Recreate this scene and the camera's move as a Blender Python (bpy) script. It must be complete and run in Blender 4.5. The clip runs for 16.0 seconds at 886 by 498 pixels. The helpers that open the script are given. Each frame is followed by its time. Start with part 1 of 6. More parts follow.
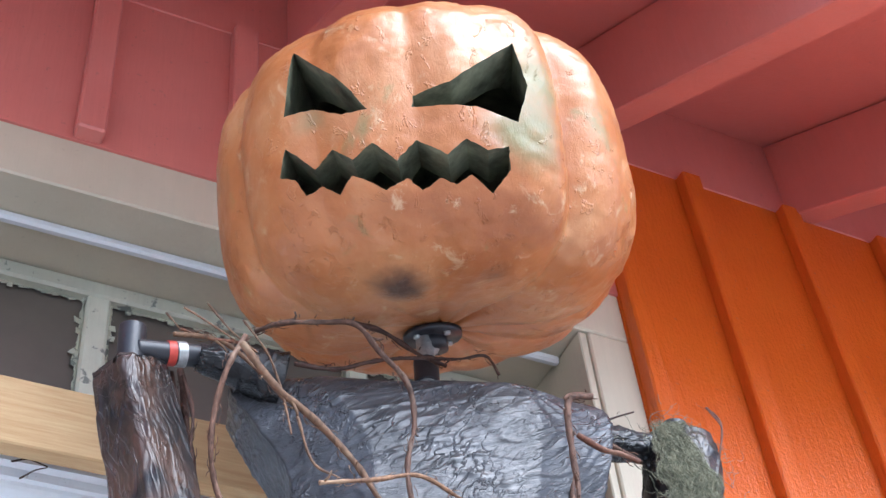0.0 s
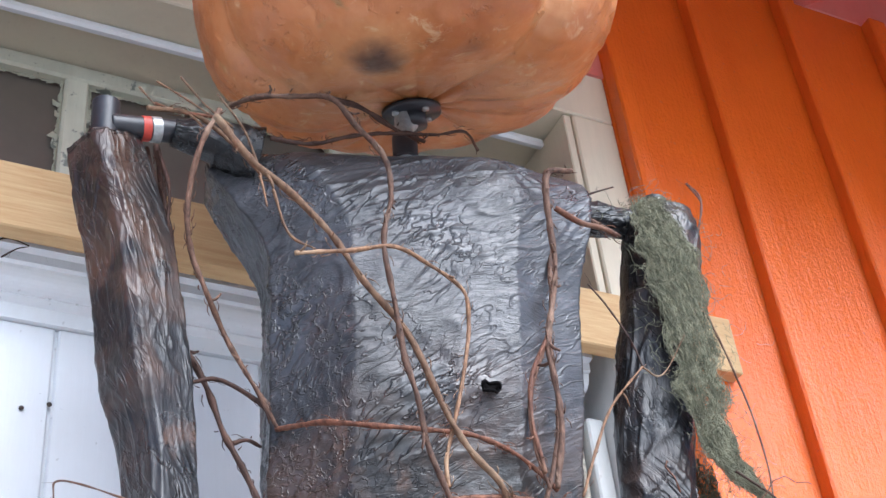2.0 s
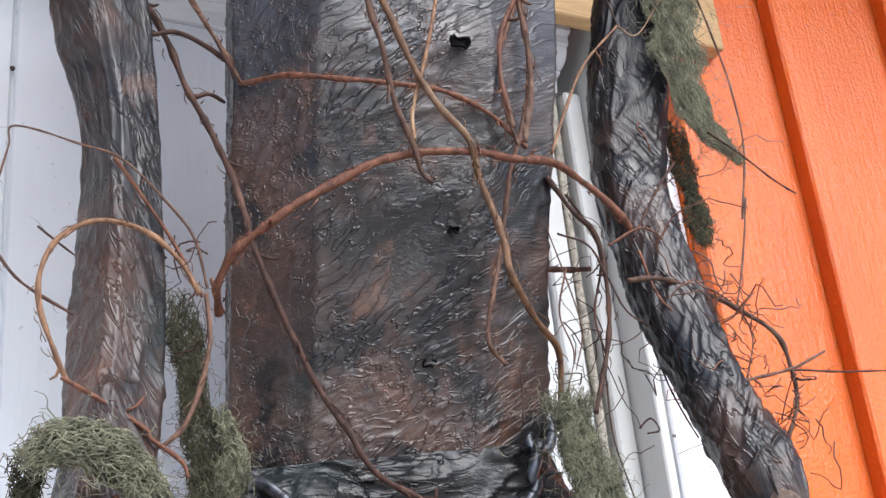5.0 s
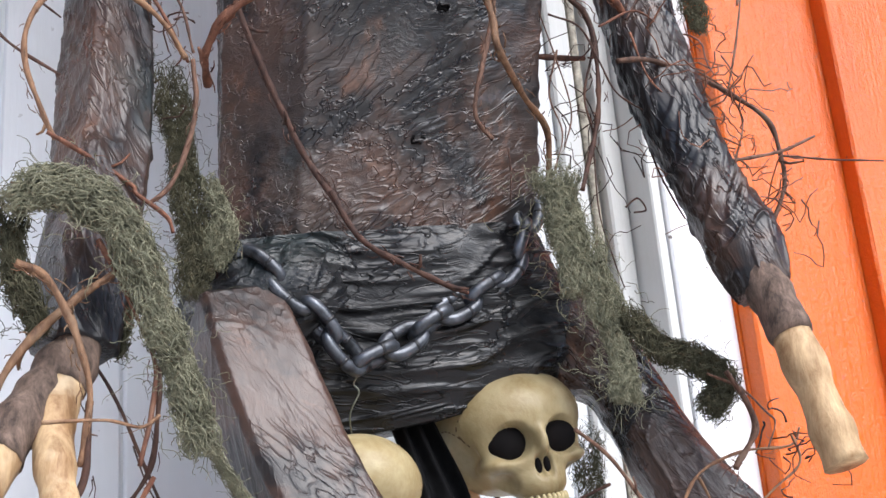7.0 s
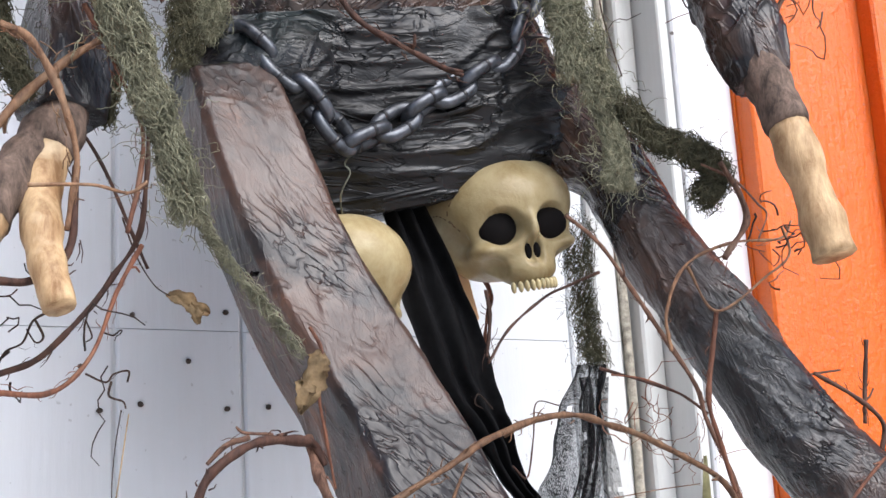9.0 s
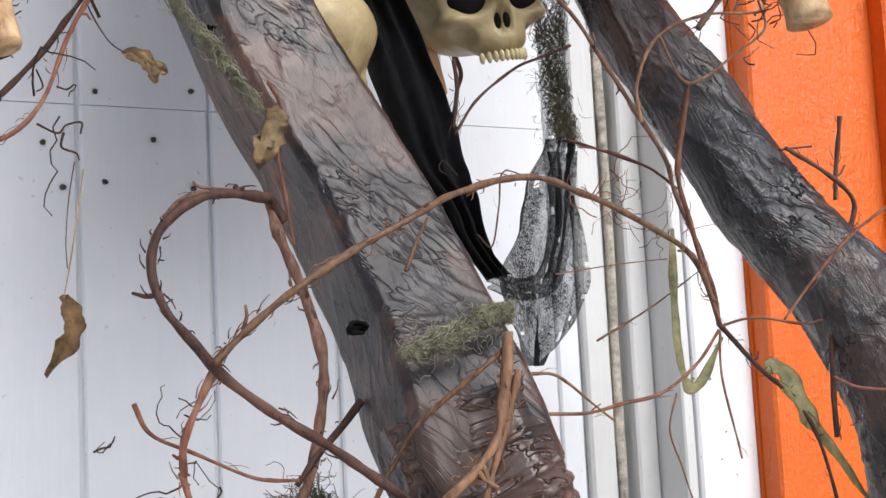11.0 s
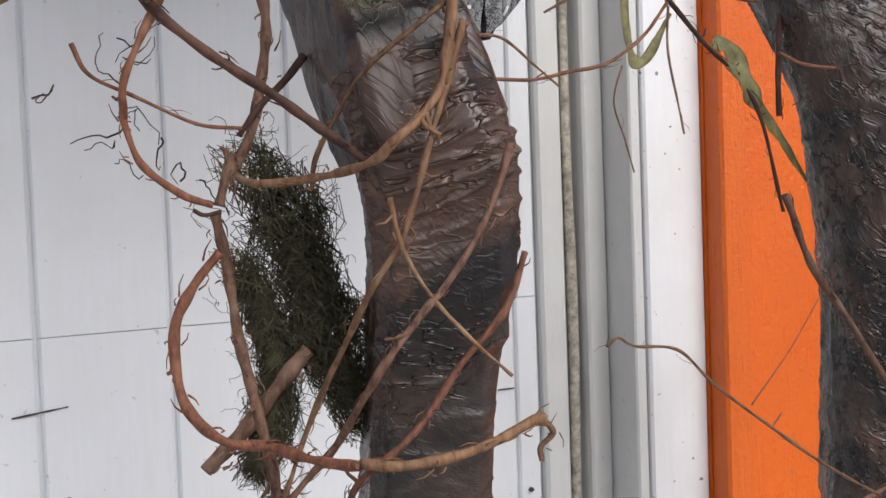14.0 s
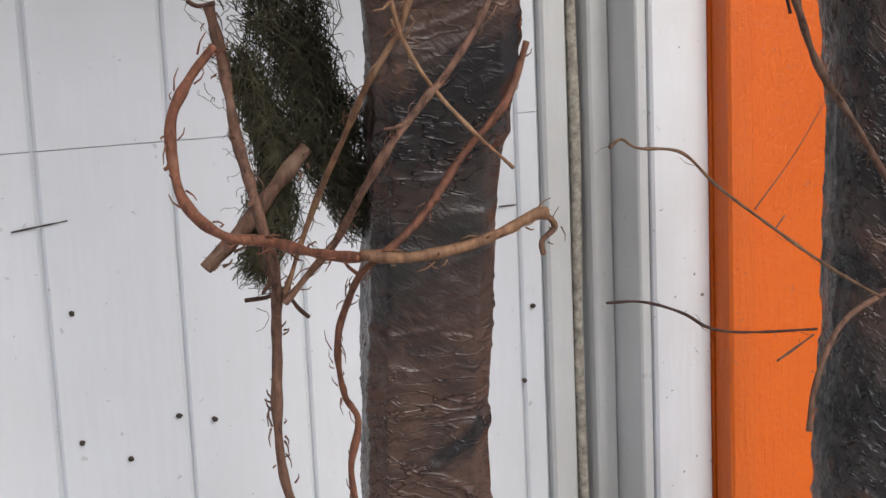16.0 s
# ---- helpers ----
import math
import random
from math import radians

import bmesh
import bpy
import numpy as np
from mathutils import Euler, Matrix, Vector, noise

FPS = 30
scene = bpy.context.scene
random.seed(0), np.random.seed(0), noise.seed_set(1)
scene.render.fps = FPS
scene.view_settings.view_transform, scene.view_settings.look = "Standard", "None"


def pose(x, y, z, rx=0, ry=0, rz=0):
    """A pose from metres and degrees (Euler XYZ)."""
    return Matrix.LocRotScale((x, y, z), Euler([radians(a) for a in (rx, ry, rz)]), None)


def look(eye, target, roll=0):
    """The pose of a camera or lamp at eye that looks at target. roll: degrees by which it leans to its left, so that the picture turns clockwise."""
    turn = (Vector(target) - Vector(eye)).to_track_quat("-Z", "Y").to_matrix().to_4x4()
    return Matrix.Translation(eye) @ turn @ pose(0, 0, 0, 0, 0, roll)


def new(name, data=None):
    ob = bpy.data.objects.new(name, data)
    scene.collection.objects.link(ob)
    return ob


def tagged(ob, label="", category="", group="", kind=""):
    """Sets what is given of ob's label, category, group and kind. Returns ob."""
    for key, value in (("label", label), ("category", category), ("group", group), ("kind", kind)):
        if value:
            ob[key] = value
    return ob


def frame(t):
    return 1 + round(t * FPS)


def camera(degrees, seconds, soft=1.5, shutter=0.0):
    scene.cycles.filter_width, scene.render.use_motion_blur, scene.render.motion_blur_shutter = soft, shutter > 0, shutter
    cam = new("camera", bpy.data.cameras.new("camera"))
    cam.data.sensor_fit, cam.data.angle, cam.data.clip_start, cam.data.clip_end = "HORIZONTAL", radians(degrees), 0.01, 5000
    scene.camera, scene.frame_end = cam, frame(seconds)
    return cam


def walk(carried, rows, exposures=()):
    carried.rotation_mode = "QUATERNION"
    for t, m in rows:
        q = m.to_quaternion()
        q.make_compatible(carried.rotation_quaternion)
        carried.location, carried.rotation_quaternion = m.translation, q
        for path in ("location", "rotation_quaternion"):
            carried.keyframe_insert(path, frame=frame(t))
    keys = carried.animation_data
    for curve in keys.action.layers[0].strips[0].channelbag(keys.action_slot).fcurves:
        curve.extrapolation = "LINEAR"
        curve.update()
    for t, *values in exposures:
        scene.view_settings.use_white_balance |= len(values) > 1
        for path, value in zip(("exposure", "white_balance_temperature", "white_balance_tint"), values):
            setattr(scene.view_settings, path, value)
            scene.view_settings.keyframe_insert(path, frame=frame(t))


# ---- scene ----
cam = camera(34.9, 16.0)
PATH = [
    (0, (-0.089, -2.06, 1.504), (0.614, -0.875, 2.953), -7.3),
    (0.5, (-0.075, -2.062, 1.498), (0.641, -0.836, 2.906), -7.3),
    (1, (-0.065, -2.053, 1.494), (0.672, -0.782, 2.851), -7.3),
    (1.5, (-0.057, -2.043, 1.488), (0.699, -0.726, 2.789), -7.1),
    (2, (-0.05, -2.036, 1.482), (0.724, -0.673, 2.724), -6.9),
    (2.5, (-0.049, -2.032, 1.48), (0.744, -0.641, 2.678), -6.9),
    (3, (-0.042, -2.027, 1.475), (0.767, -0.611, 2.632), -6.8),
    (3.5, (-0.033, -2.016, 1.47), (0.787, -0.568, 2.578), -6.7),
    (4, (-0.023, -2.006, 1.463), (0.811, -0.518, 2.506), -6.5),
    (4.5, (-0.008, -1.993, 1.455), (0.839, -0.458, 2.417), -6.3),
    (4.7, (-0.002, -1.988, 1.45), (0.851, -0.438, 2.382), -6.3),
    (6.8, (0.045, -1.964, 1.340), (0.892, -0.306, 2.096), -5.2),
    (7, (0.055, -1.971, 1.328), (0.892, -0.306, 2.055), -4.9),
    (7.5, (0.067, -1.962, 1.322), (0.909, -0.266, 1.965), -4.4),
    (8, (0.068, -1.954, 1.315), (0.913, -0.237, 1.898), -4.0),
    (8.5, (0.072, -1.954, 1.306), (0.922, -0.223, 1.838), -3.6),
    (9, (0.072, -1.953, 1.296), (0.926, -0.209, 1.772), -3.3),
    (9.2, (0.075, -1.953, 1.292), (0.928, -0.203, 1.747), -3.1),
    (11.3, (0.111, -1.922, 1.213), (0.993, -0.14, 1.428), -2.8),
    (11.5, (0.111, -1.923, 1.208), (0.996, -0.14, 1.401), -2.7),
    (12, (0.113, -1.924, 1.193), (1.006, -0.139, 1.313), -2.5),
    (12.5, (0.114, -1.92, 1.175), (1.021, -0.138, 1.228), -2.4),
    (13, (0.118, -1.909, 1.156), (1.039, -0.134, 1.142), -2.4),
    (13.5, (0.117, -1.912, 1.143), (1.043, -0.141, 1.072), -2.2),
    (14, (0.117, -1.915, 1.134), (1.049, -0.149, 1.023), -2.1),
    (14.5, (0.117, -1.908, 1.118), (1.049, -0.146, 0.954), -2.0),
    (15, (0.119, -1.901, 1.103), (1.046, -0.143, 0.877), -2.0),
    (15.5, (0.121, -1.9, 1.092), (1.042, -0.147, 0.814), -2.3),
    (16, (0.122, -1.903, 1.08), (1.034, -0.153, 0.758), -2.5),
]
walk(cam, [(t, look(eye, target, roll)) for t, eye, target, roll in PATH],
     [(0, 1.06, 5200, 8), (2.5, 0.94, 5500, 8), (4.5, 0.70, 5750, 9), (9, 0.56, 5900, 10), (12.5, 0.12, 6150, 10), (16, -0.22, 6250, 10)])

# ---- world and light ----
world = bpy.data.worlds.new("sky")
scene.world = world
world.use_nodes = True
wn = world.node_tree
sky = wn.nodes.new("ShaderNodeTexSky")
sky.sky_type = "NISHITA"
sky.sun_disc = False
sky.sun_elevation = radians(48)
sky.sun_rotation = radians(168)
sky.air_density, sky.dust_density, sky.ozone_density = 1.0, 4.0, 1.0
wn.links.new(sky.outputs["Color"], wn.nodes["Background"].inputs["Color"])
wn.nodes["Background"].inputs["Strength"].default_value = 0.15

sun = new("sun", bpy.data.lights.new("sun", "SUN"))
sun.data.energy, sun.data.angle = 2.1, radians(50)
sun.data.color = (1.0, 0.975, 0.94)
sun.matrix_world = look((2.2, -5.2, 6.0), (0.8, -0.3, 1.8))


# ---- materials ----
def material(name, rough=0.6, metal=0.0, spec=0.5):
    m = bpy.data.materials.new(name)
    m.use_nodes = True
    b = m.node_tree.nodes["Principled BSDF"]
    b.inputs["Roughness"].default_value = rough
    b.inputs["Metallic"].default_value = metal
    b.inputs["Specular IOR Level"].default_value = spec
    return m, m.node_tree, b


def coords(nt, scale=(1, 1, 1), turn=(0, 0, 0), kind="Object"):
    """Object coordinates, turned and then scaled."""
    tc, mt, mp = nt.nodes.new("ShaderNodeTexCoord"), nt.nodes.new("ShaderNodeMapping"), nt.nodes.new("ShaderNodeMapping")
    mt.inputs["Rotation"].default_value = [radians(a) for a in turn]
    mp.inputs["Scale"].default_value = scale
    nt.links.new(tc.outputs[kind], mt.inputs["Vector"])
    nt.links.new(mt.outputs["Vector"], mp.inputs["Vector"])
    return mp.outputs["Vector"]


def noisy(nt, vec, scale, detail=5, rough=0.6, warp=0.0):
    n = nt.nodes.new("ShaderNodeTexNoise")
    n.inputs["Scale"].default_value = scale
    n.inputs["Detail"].default_value = detail
    n.inputs["Roughness"].default_value = rough
    n.inputs["Distortion"].default_value = warp
    nt.links.new(vec, n.inputs["Vector"])
    return n.outputs["Fac"]


def ramp(nt, fac, stops):
    r = nt.nodes.new("ShaderNodeValToRGB")
    e = r.color_ramp.elements
    while len(e) < len(stops):
        e.new(0.5)
    for el, (p, c) in zip(e, stops):
        el.position = p
        el.color = (*c, 1) if len(c) == 3 else c
    nt.links.new(fac, r.inputs["Fac"])
    return r.outputs["Color"]


def blend(nt, fac, a, b, how="MIX"):
    m = nt.nodes.new("ShaderNodeMix")
    m.data_type, m.blend_type = "RGBA", how
    for val, sock in ((fac, m.inputs[0]), (a, m.inputs[6]), (b, m.inputs[7])):
        if isinstance(val, (int, float)):
            sock.default_value = val
        elif isinstance(val, tuple):
            sock.default_value = (*val, 1)
        else:
            nt.links.new(val, sock)
    return m.outputs[2]


def relief(nt, bsdf, fac, strength, distance, below=None):
    b = nt.nodes.new("ShaderNodeBump")
    b.inputs["Strength"].default_value = strength
    b.inputs["Distance"].default_value = distance
    nt.links.new(fac, b.inputs["Height"])
    if below:
        nt.links.new(below, b.inputs["Normal"])
    nt.links.new(b.outputs["Normal"], bsdf.inputs["Normal"])
    return b.outputs["Normal"]


def painted(name, c, dirt, rough=0.5, grain=0.35, speck=0.0, peel=None, peel_bump=0.0):
    """Brushed paint on boards: streaks along z, faint stains, chips."""
    m, nt, b = material(name, rough)
    v = coords(nt)
    streak = noisy(nt, coords(nt, (9, 9, 0.7)), 9, 6, 0.65)
    blot = noisy(nt, v, 2.3, 6, 0.6)
    col = blend(nt, ramp(nt, blot, [(0.42, (0, 0, 0)), (0.75, (1, 1, 1))]), c, dirt)
    col = blend(nt, ramp(nt, streak, [(0.35, (0.25, 0.25, 0.25)), (0.6, (0, 0, 0))]), col, dirt)
    if speck:
        dots = noisy(nt, v, 75, 2, 0.5)
        col = blend(nt, ramp(nt, dots, [(0.70, (0, 0, 0)), (0.74, (speck, speck, speck))]), col, (0.14, 0.12, 0.10))
    if peel:
        flake = noisy(nt, v, 17, 7, 0.65)
        col = blend(nt, ramp(nt, flake, [(0.60, (0, 0, 0)), (0.63, (1, 1, 1))]), col, peel)
    nt.links.new(col, b.inputs["Base Color"])
    fine = noisy(nt, coords(nt, (1, 1, 0.45)), 95, 4, 0.6)
    n1 = relief(nt, b, streak, grain, 0.004)
    n2 = relief(nt, b, fine, grain * 0.9, 0.0015, n1)
    if peel_bump:
        relief(nt, b, noisy(nt, v, 110, 3, 0.6), peel_bump, 0.004, n2)
    return m


def warped(nt, scale, turn, amount=0.05, wave=5.0):
    """Object coordinates pushed about by a slow wave, then turned and scaled: creases that wander."""
    tc, n, off, add = (nt.nodes.new(k) for k in ("ShaderNodeTexCoord", "ShaderNodeTexNoise", "ShaderNodeVectorMath", "ShaderNodeVectorMath"))
    n.inputs["Scale"].default_value, n.inputs["Detail"].default_value = wave, 2
    nt.links.new(tc.outputs["Object"], n.inputs["Vector"])
    off.operation = "MULTIPLY_ADD"
    off.inputs[1].default_value, off.inputs[2].default_value = (amount,) * 3, (-amount / 2,) * 3
    nt.links.new(n.outputs["Color"], off.inputs[0])
    nt.links.new(tc.outputs["Object"], add.inputs[0])
    nt.links.new(off.outputs["Vector"], add.inputs[1])
    rot, scl = nt.nodes.new("ShaderNodeMapping"), nt.nodes.new("ShaderNodeMapping")
    rot.inputs["Rotation"].default_value = [radians(a) for a in turn]
    scl.inputs["Scale"].default_value = scale
    nt.links.new(add.outputs["Vector"], rot.inputs["Vector"])
    nt.links.new(rot.outputs["Vector"], scl.inputs["Vector"])
    return scl.outputs["Vector"]


def wrap_material(name, tilt, brown=0.5, rough=0.3, gray=(0.11, 0.106, 0.108), bare=None, crease=1.0, spec=0.5):
    """Black plastic sheet pulled tight in fine creases and brushed with brown, grey and green paint."""
    m, nt, b = material(name, rough, spec=spec)
    v = coords(nt)
    big = noisy(nt, v, 4.2, 5, 0.62, 0.4)
    drag = noisy(nt, warped(nt, (1, 1, 0.28), (0, tilt, 0)), 34, 5, 0.62, 0.2)
    col = blend(nt, ramp(nt, drag, [(0.30, (0, 0, 0)), (0.70, (1, 1, 1))]), tuple(0.16 * c for c in gray), tuple(0.7 * c for c in gray))
    col = blend(nt, ramp(nt, big, [(0.60 - 0.26 * brown, (0, 0, 0)), (0.80 - 0.24 * brown, (0.85, 0.85, 0.85))]), col, (0.082, 0.045, 0.031))
    green = noisy(nt, v, 3.1, 3, 0.5, 0.2)
    col = blend(nt, ramp(nt, green, [(0.58, (0, 0, 0)), (0.72, (0.5, 0.5, 0.5))]), col, (0.035, 0.052, 0.052))
    rust = noisy(nt, coords(nt, (1.6, 1.6, 0.9), (0, tilt * 0.3, 0)), 9, 5, 0.65, 0.4)
    col = blend(nt, ramp(nt, rust, [(0.58, (0, 0, 0)), (0.72, (0.5 * brown + 0.1,) * 3)]), col, (0.21, 0.105, 0.062))
    # black patches of the sheet, deepened to stand in for shadow in creases
    dark = noisy(nt, v, 6.5, 5, 0.65, 0.3)
    col = blend(nt, ramp(nt, dark, [(0.48, (0, 0, 0)), (0.58, (0.92, 0.92, 0.92))]), col, (0.007, 0.007, 0.008))
    if bare:
        # the brown paint was brushed on up to an uneven line; above it the sheet is bare grey
        sep, add = nt.nodes.new("ShaderNodeSeparateXYZ"), nt.nodes.new("ShaderNodeMath")
        nt.links.new(v, sep.inputs["Vector"])
        add.operation = "MULTIPLY_ADD"
        nt.links.new(big, add.inputs[0])
        add.inputs[1].default_value = 0.7
        nt.links.new(sep.outputs["Z"], add.inputs[2])
        low = nt.nodes.new("ShaderNodeMapRange")
        low.inputs["From Min"].default_value, low.inputs["From Max"].default_value = bare + 0.20, bare + 0.48
        nt.links.new(add.outputs["Value"], low.inputs["Value"])
        sheet_col = blend(nt, ramp(nt, drag, [(0.30, (0, 0, 0)), (0.70, (1, 1, 1))]), (0.020, 0.0195, 0.021), (0.075, 0.073, 0.078))
        col = blend(nt, low.outputs["Result"], col, sheet_col)
    # scuffs where the paint has rubbed off the crests
    scuff = noisy(nt, warped(nt, (1, 1, 0.3), (0, tilt + 15, 0)), 70, 6, 0.7, 0.3)
    col = blend(nt, ramp(nt, scuff, [(0.62, (0, 0, 0)), (0.74, (0.4, 0.4, 0.4))]), col, (0.17, 0.14, 0.125))
    nt.links.new(col, b.inputs["Base Color"])
    nt.links.new(ramp(nt, noisy(nt, v, 8, 5, 0.65), [(0.3, (rough - 0.12,) * 3), (0.7, (rough + 0.14,) * 3)]), b.inputs["Roughness"])
    where = noisy(nt, v, 7, 3, 0.5)
    line = [(0.40, (0.25,) * 3), (0.475, (0.0,) * 3), (0.50, (1,) * 3), (0.53, (0.35,) * 3), (0.62, (0.25,) * 3)]
    long_fold = ramp(nt, noisy(nt, warped(nt, (1, 1, 0.07), (0, tilt, 0), 0.10, 4), 36, 2, 0.5), line)
    streak = [(0.30, (0, 0, 0)), (0.52, (0.55,) * 3), (0.56, (1, 1, 1)), (0.60, (0.5,) * 3), (0.75, (0.4,) * 3)]
    short_fold = ramp(nt, noisy(nt, warped(nt, (1, 1, 0.08), (10, tilt + 16, 12), 0.09, 5), 66, 2, 0.5), line)
    tight = ramp(nt, noisy(nt, warped(nt, (1, 1, 0.07), (0, tilt - 14, -10), 0.06, 7), 190, 3, 0.6), streak)
    n1 = relief(nt, b, blend(nt, ramp(nt, big, [(0.46, (0, 0, 0)), (0.60, (1, 1, 1))]), (0.3, 0.3, 0.3), long_fold), 0.5 * crease, 0.005)
    n2 = relief(nt, b, blend(nt, ramp(nt, where, [(0.42, (0, 0, 0)), (0.56, (1, 1, 1))]), (0.3, 0.3, 0.3), short_fold), 0.75 * crease, 0.005, n1)
    n3 = relief(nt, b, blend(nt, ramp(nt, where, [(0.44, (1, 1, 1)), (0.58, (0, 0, 0))]), (0.3, 0.3, 0.3), tight), 0.32 * crease, 0.003, n2)
    relief(nt, b, noisy(nt, v, 55, 4, 0.6, 0.3), 0.25, 0.002, n3)
    return m


def bark_material(name, dark, light, rough=0.8, stretch=(1, 1, 1), scale=60, pale=None):
    m, nt, b = material(name, rough, spec=0.3)
    v = coords(nt, stretch)
    n = noisy(nt, v, scale, 6, 0.7, 0.3)
    big = noisy(nt, coords(nt), 9, 4, 0.6)
    col = blend(nt, ramp(nt, n, [(0.33, (0, 0, 0)), (0.68, (1, 1, 1))]), dark, light)
    if pale:
        col = blend(nt, ramp(nt, big, [(0.56, (0, 0, 0)), (0.70, (0.8, 0.8, 0.8))]), col, pale)
    oi = nt.nodes.new("ShaderNodeObjectInfo")
    tone = ramp(nt, oi.outputs["Random"], [(0.0, (0.62, 0.60, 0.58)), (1.0, (1.08, 1.04, 1.0))])
    col = blend(nt, 1.0, col, tone, "MULTIPLY")
    nt.links.new(col, b.inputs["Base Color"])
    relief(nt, b, n, 0.7, 0.003)
    return m


def plain(name, c, rough=0.5, metal=0.0, var=0.25, scale=30, bump=0.2, spec=0.5):
    m, nt, b = material(name, rough, metal, spec)
    n = noisy(nt, coords(nt), scale, 5, 0.65)
    lo, hi = tuple(x * (1 - var) for x in c), tuple(min(1, x * (1 + var)) for x in c)
    nt.links.new(ramp(nt, n, [(0.3, lo), (0.7, hi)]), b.inputs["Base Color"])
    relief(nt, b, n, bump, 0.002)
    return m


M_PANEL = painted("white_panel_paint", (0.70, 0.725, 0.75), (0.62, 0.635, 0.64), 0.42, 0.16, 0.3)
M_TRIM = painted("white_trim_paint", (0.78, 0.80, 0.825), (0.66, 0.66, 0.655), 0.4, 0.22, 0.9)
M_JAMB = painted("grey_white_jamb_paint", (0.60, 0.61, 0.60), (0.50, 0.50, 0.475), 0.5, 0.25, 0.2)
M_CREAM = painted("cream_casing_paint", (0.62, 0.56, 0.42), (0.52, 0.47, 0.35), 0.5, 0.25, 0.15)
M_SASH = painted("peeling_sash_paint", (0.62, 0.62, 0.50), (0.42, 0.42, 0.33), 0.6, 0.6, 0.0, (0.20, 0.21, 0.18))
M_ORANGE = painted("orange_wall_paint", (0.67, 0.130, 0.007), (0.60, 0.104, 0.006), 0.27, 1.0, 0.25, peel_bump=0.65)
M_SOFFIT = painted("red_soffit_and_hazed_siding", (0.64, 0.215, 0.175), (0.56, 0.18, 0.15), 0.36, 0.4, 0.25)
M_LUMBER = bark_material("raw_pine_lumber", (0.62, 0.40, 0.18), (0.80, 0.58, 0.31), 0.6, (0.5, 6, 9), 14)
M_TORSO = wrap_material("torso_wrap", -62, 0.95, 0.31, (0.052, 0.045, 0.042), 2.56, crease=0.8, spec=0.5)
M_LEG = wrap_material("leg_wrap", 26, 1.0, 0.37, (0.050, 0.041, 0.040), crease=0.5, spec=0.45)
M_SHIN = wrap_material("shin_wrap", 80, 1.15, 0.32, (0.050, 0.038, 0.034), crease=1.0, spec=0.5)
M_LEGROUND = wrap_material("round_leg_wrap", 42, 0.8, 0.27, (0.052, 0.044, 0.043), crease=1.2)
M_ARM = wrap_material("arm_wrap", 14, 0.75, 0.33, (0.042, 0.036, 0.035), crease=0.75, spec=0.42)
M_BLACK = wrap_material("black_plastic_sheet", 84, -0.4, 0.30, (0.012, 0.012, 0.013), crease=0.8, spec=0.4)
M_GAUZE = plain("black_gauze", (0.010, 0.010, 0.011), 0.8, 0, 0.4, 80, 0.3, 0.2)
M_PIPE = plain("black_pipe", (0.022, 0.022, 0.026), 0.42, 0, 0.3, 40, 0.15)
M_GALV = plain("galvanised_fitting", (0.42, 0.43, 0.42), 0.45, 0.7, 0.3, 60, 0.3)
M_RED = plain("red_tape", (0.45, 0.05, 0.03), 0.5)
M_CHAIN = plain("silver_brushed_chain_plastic", (0.075, 0.08, 0.09), 0.34, 0.6, 0.85, 40, 0.35)
M_CHAINDARK = plain("black_chain_plastic", (0.014, 0.014, 0.016), 0.38, 0, 0.4, 50, 0.2)
M_VINE = bark_material("vine_bark", (0.050, 0.026, 0.018), (0.22, 0.125, 0.085), 0.75, (1, 1, 0.35), 110, (0.33, 0.23, 0.165))
M_VINEPALE = bark_material("stripped_vine", (0.085, 0.042, 0.023), (0.31, 0.18, 0.10), 0.65, (1, 1, 0.35), 100, (0.40, 0.285, 0.18))
M_VINERED = bark_material("reddish_vine", (0.075, 0.030, 0.018), (0.27, 0.115, 0.066), 0.65, (1, 1, 0.35), 110, (0.34, 0.20, 0.13))
M_VINEDARK = bark_material("dark_vine", (0.026, 0.013, 0.010), (0.105, 0.052, 0.036), 0.7, (1, 1, 0.35), 110, (0.16, 0.085, 0.055))
M_TENDRIL = bark_material("dry_tendril", (0.020, 0.013, 0.010), (0.06, 0.034, 0.022), 0.8, (1, 1, 1), 60)
M_BARKSTICK = bark_material("rough_stick_bark", (0.035, 0.026, 0.021), (0.20, 0.145, 0.115), 0.85, (1, 1, 0.4), 95)
M_PEELED = bark_material("peeled_stick_wood", (0.24, 0.135, 0.06), (0.70, 0.52, 0.30), 0.6, (1, 1, 0.3), 42, (0.78, 0.66, 0.46))
M_MOSS = plain("dry_green_moss", (0.19, 0.185, 0.125), 0.9, 0, 0.5, 60, 0.3, 0.1)
M_MOSSDARK = plain("dark_moss", (0.085, 0.080, 0.050), 0.9, 0, 0.5, 60, 0.3, 0.1)
M_BONE = bark_material("bone_plastic", (0.30, 0.225, 0.10), (0.50, 0.43, 0.25), 0.36, (1, 1, 0.8), 22)
M_SOCKET = plain("black_hollow_fill", (0.006, 0.005, 0.005), 0.9, 0, 0.3, 30, 0.1, 0.1)
M_SUTURE = plain("brown_suture_paint", (0.10, 0.055, 0.022), 0.6)
M_TOOTH = plain("yellowed_tooth", (0.46, 0.38, 0.20), 0.4, 0, 0.25, 90, 0.2)
M_WIRE = plain("thin_wire", (0.24, 0.25, 0.20), 0.4, 0.5)
M_LEAFDRY = plain("dry_leaf", (0.30, 0.215, 0.12), 0.75, 0, 0.55, 45, 0.5, 0.2)
M_LEAFBROWN = plain("brown_dry_leaf", (0.19, 0.12, 0.06), 0.75, 0, 0.7, 55, 0.5, 0.2)
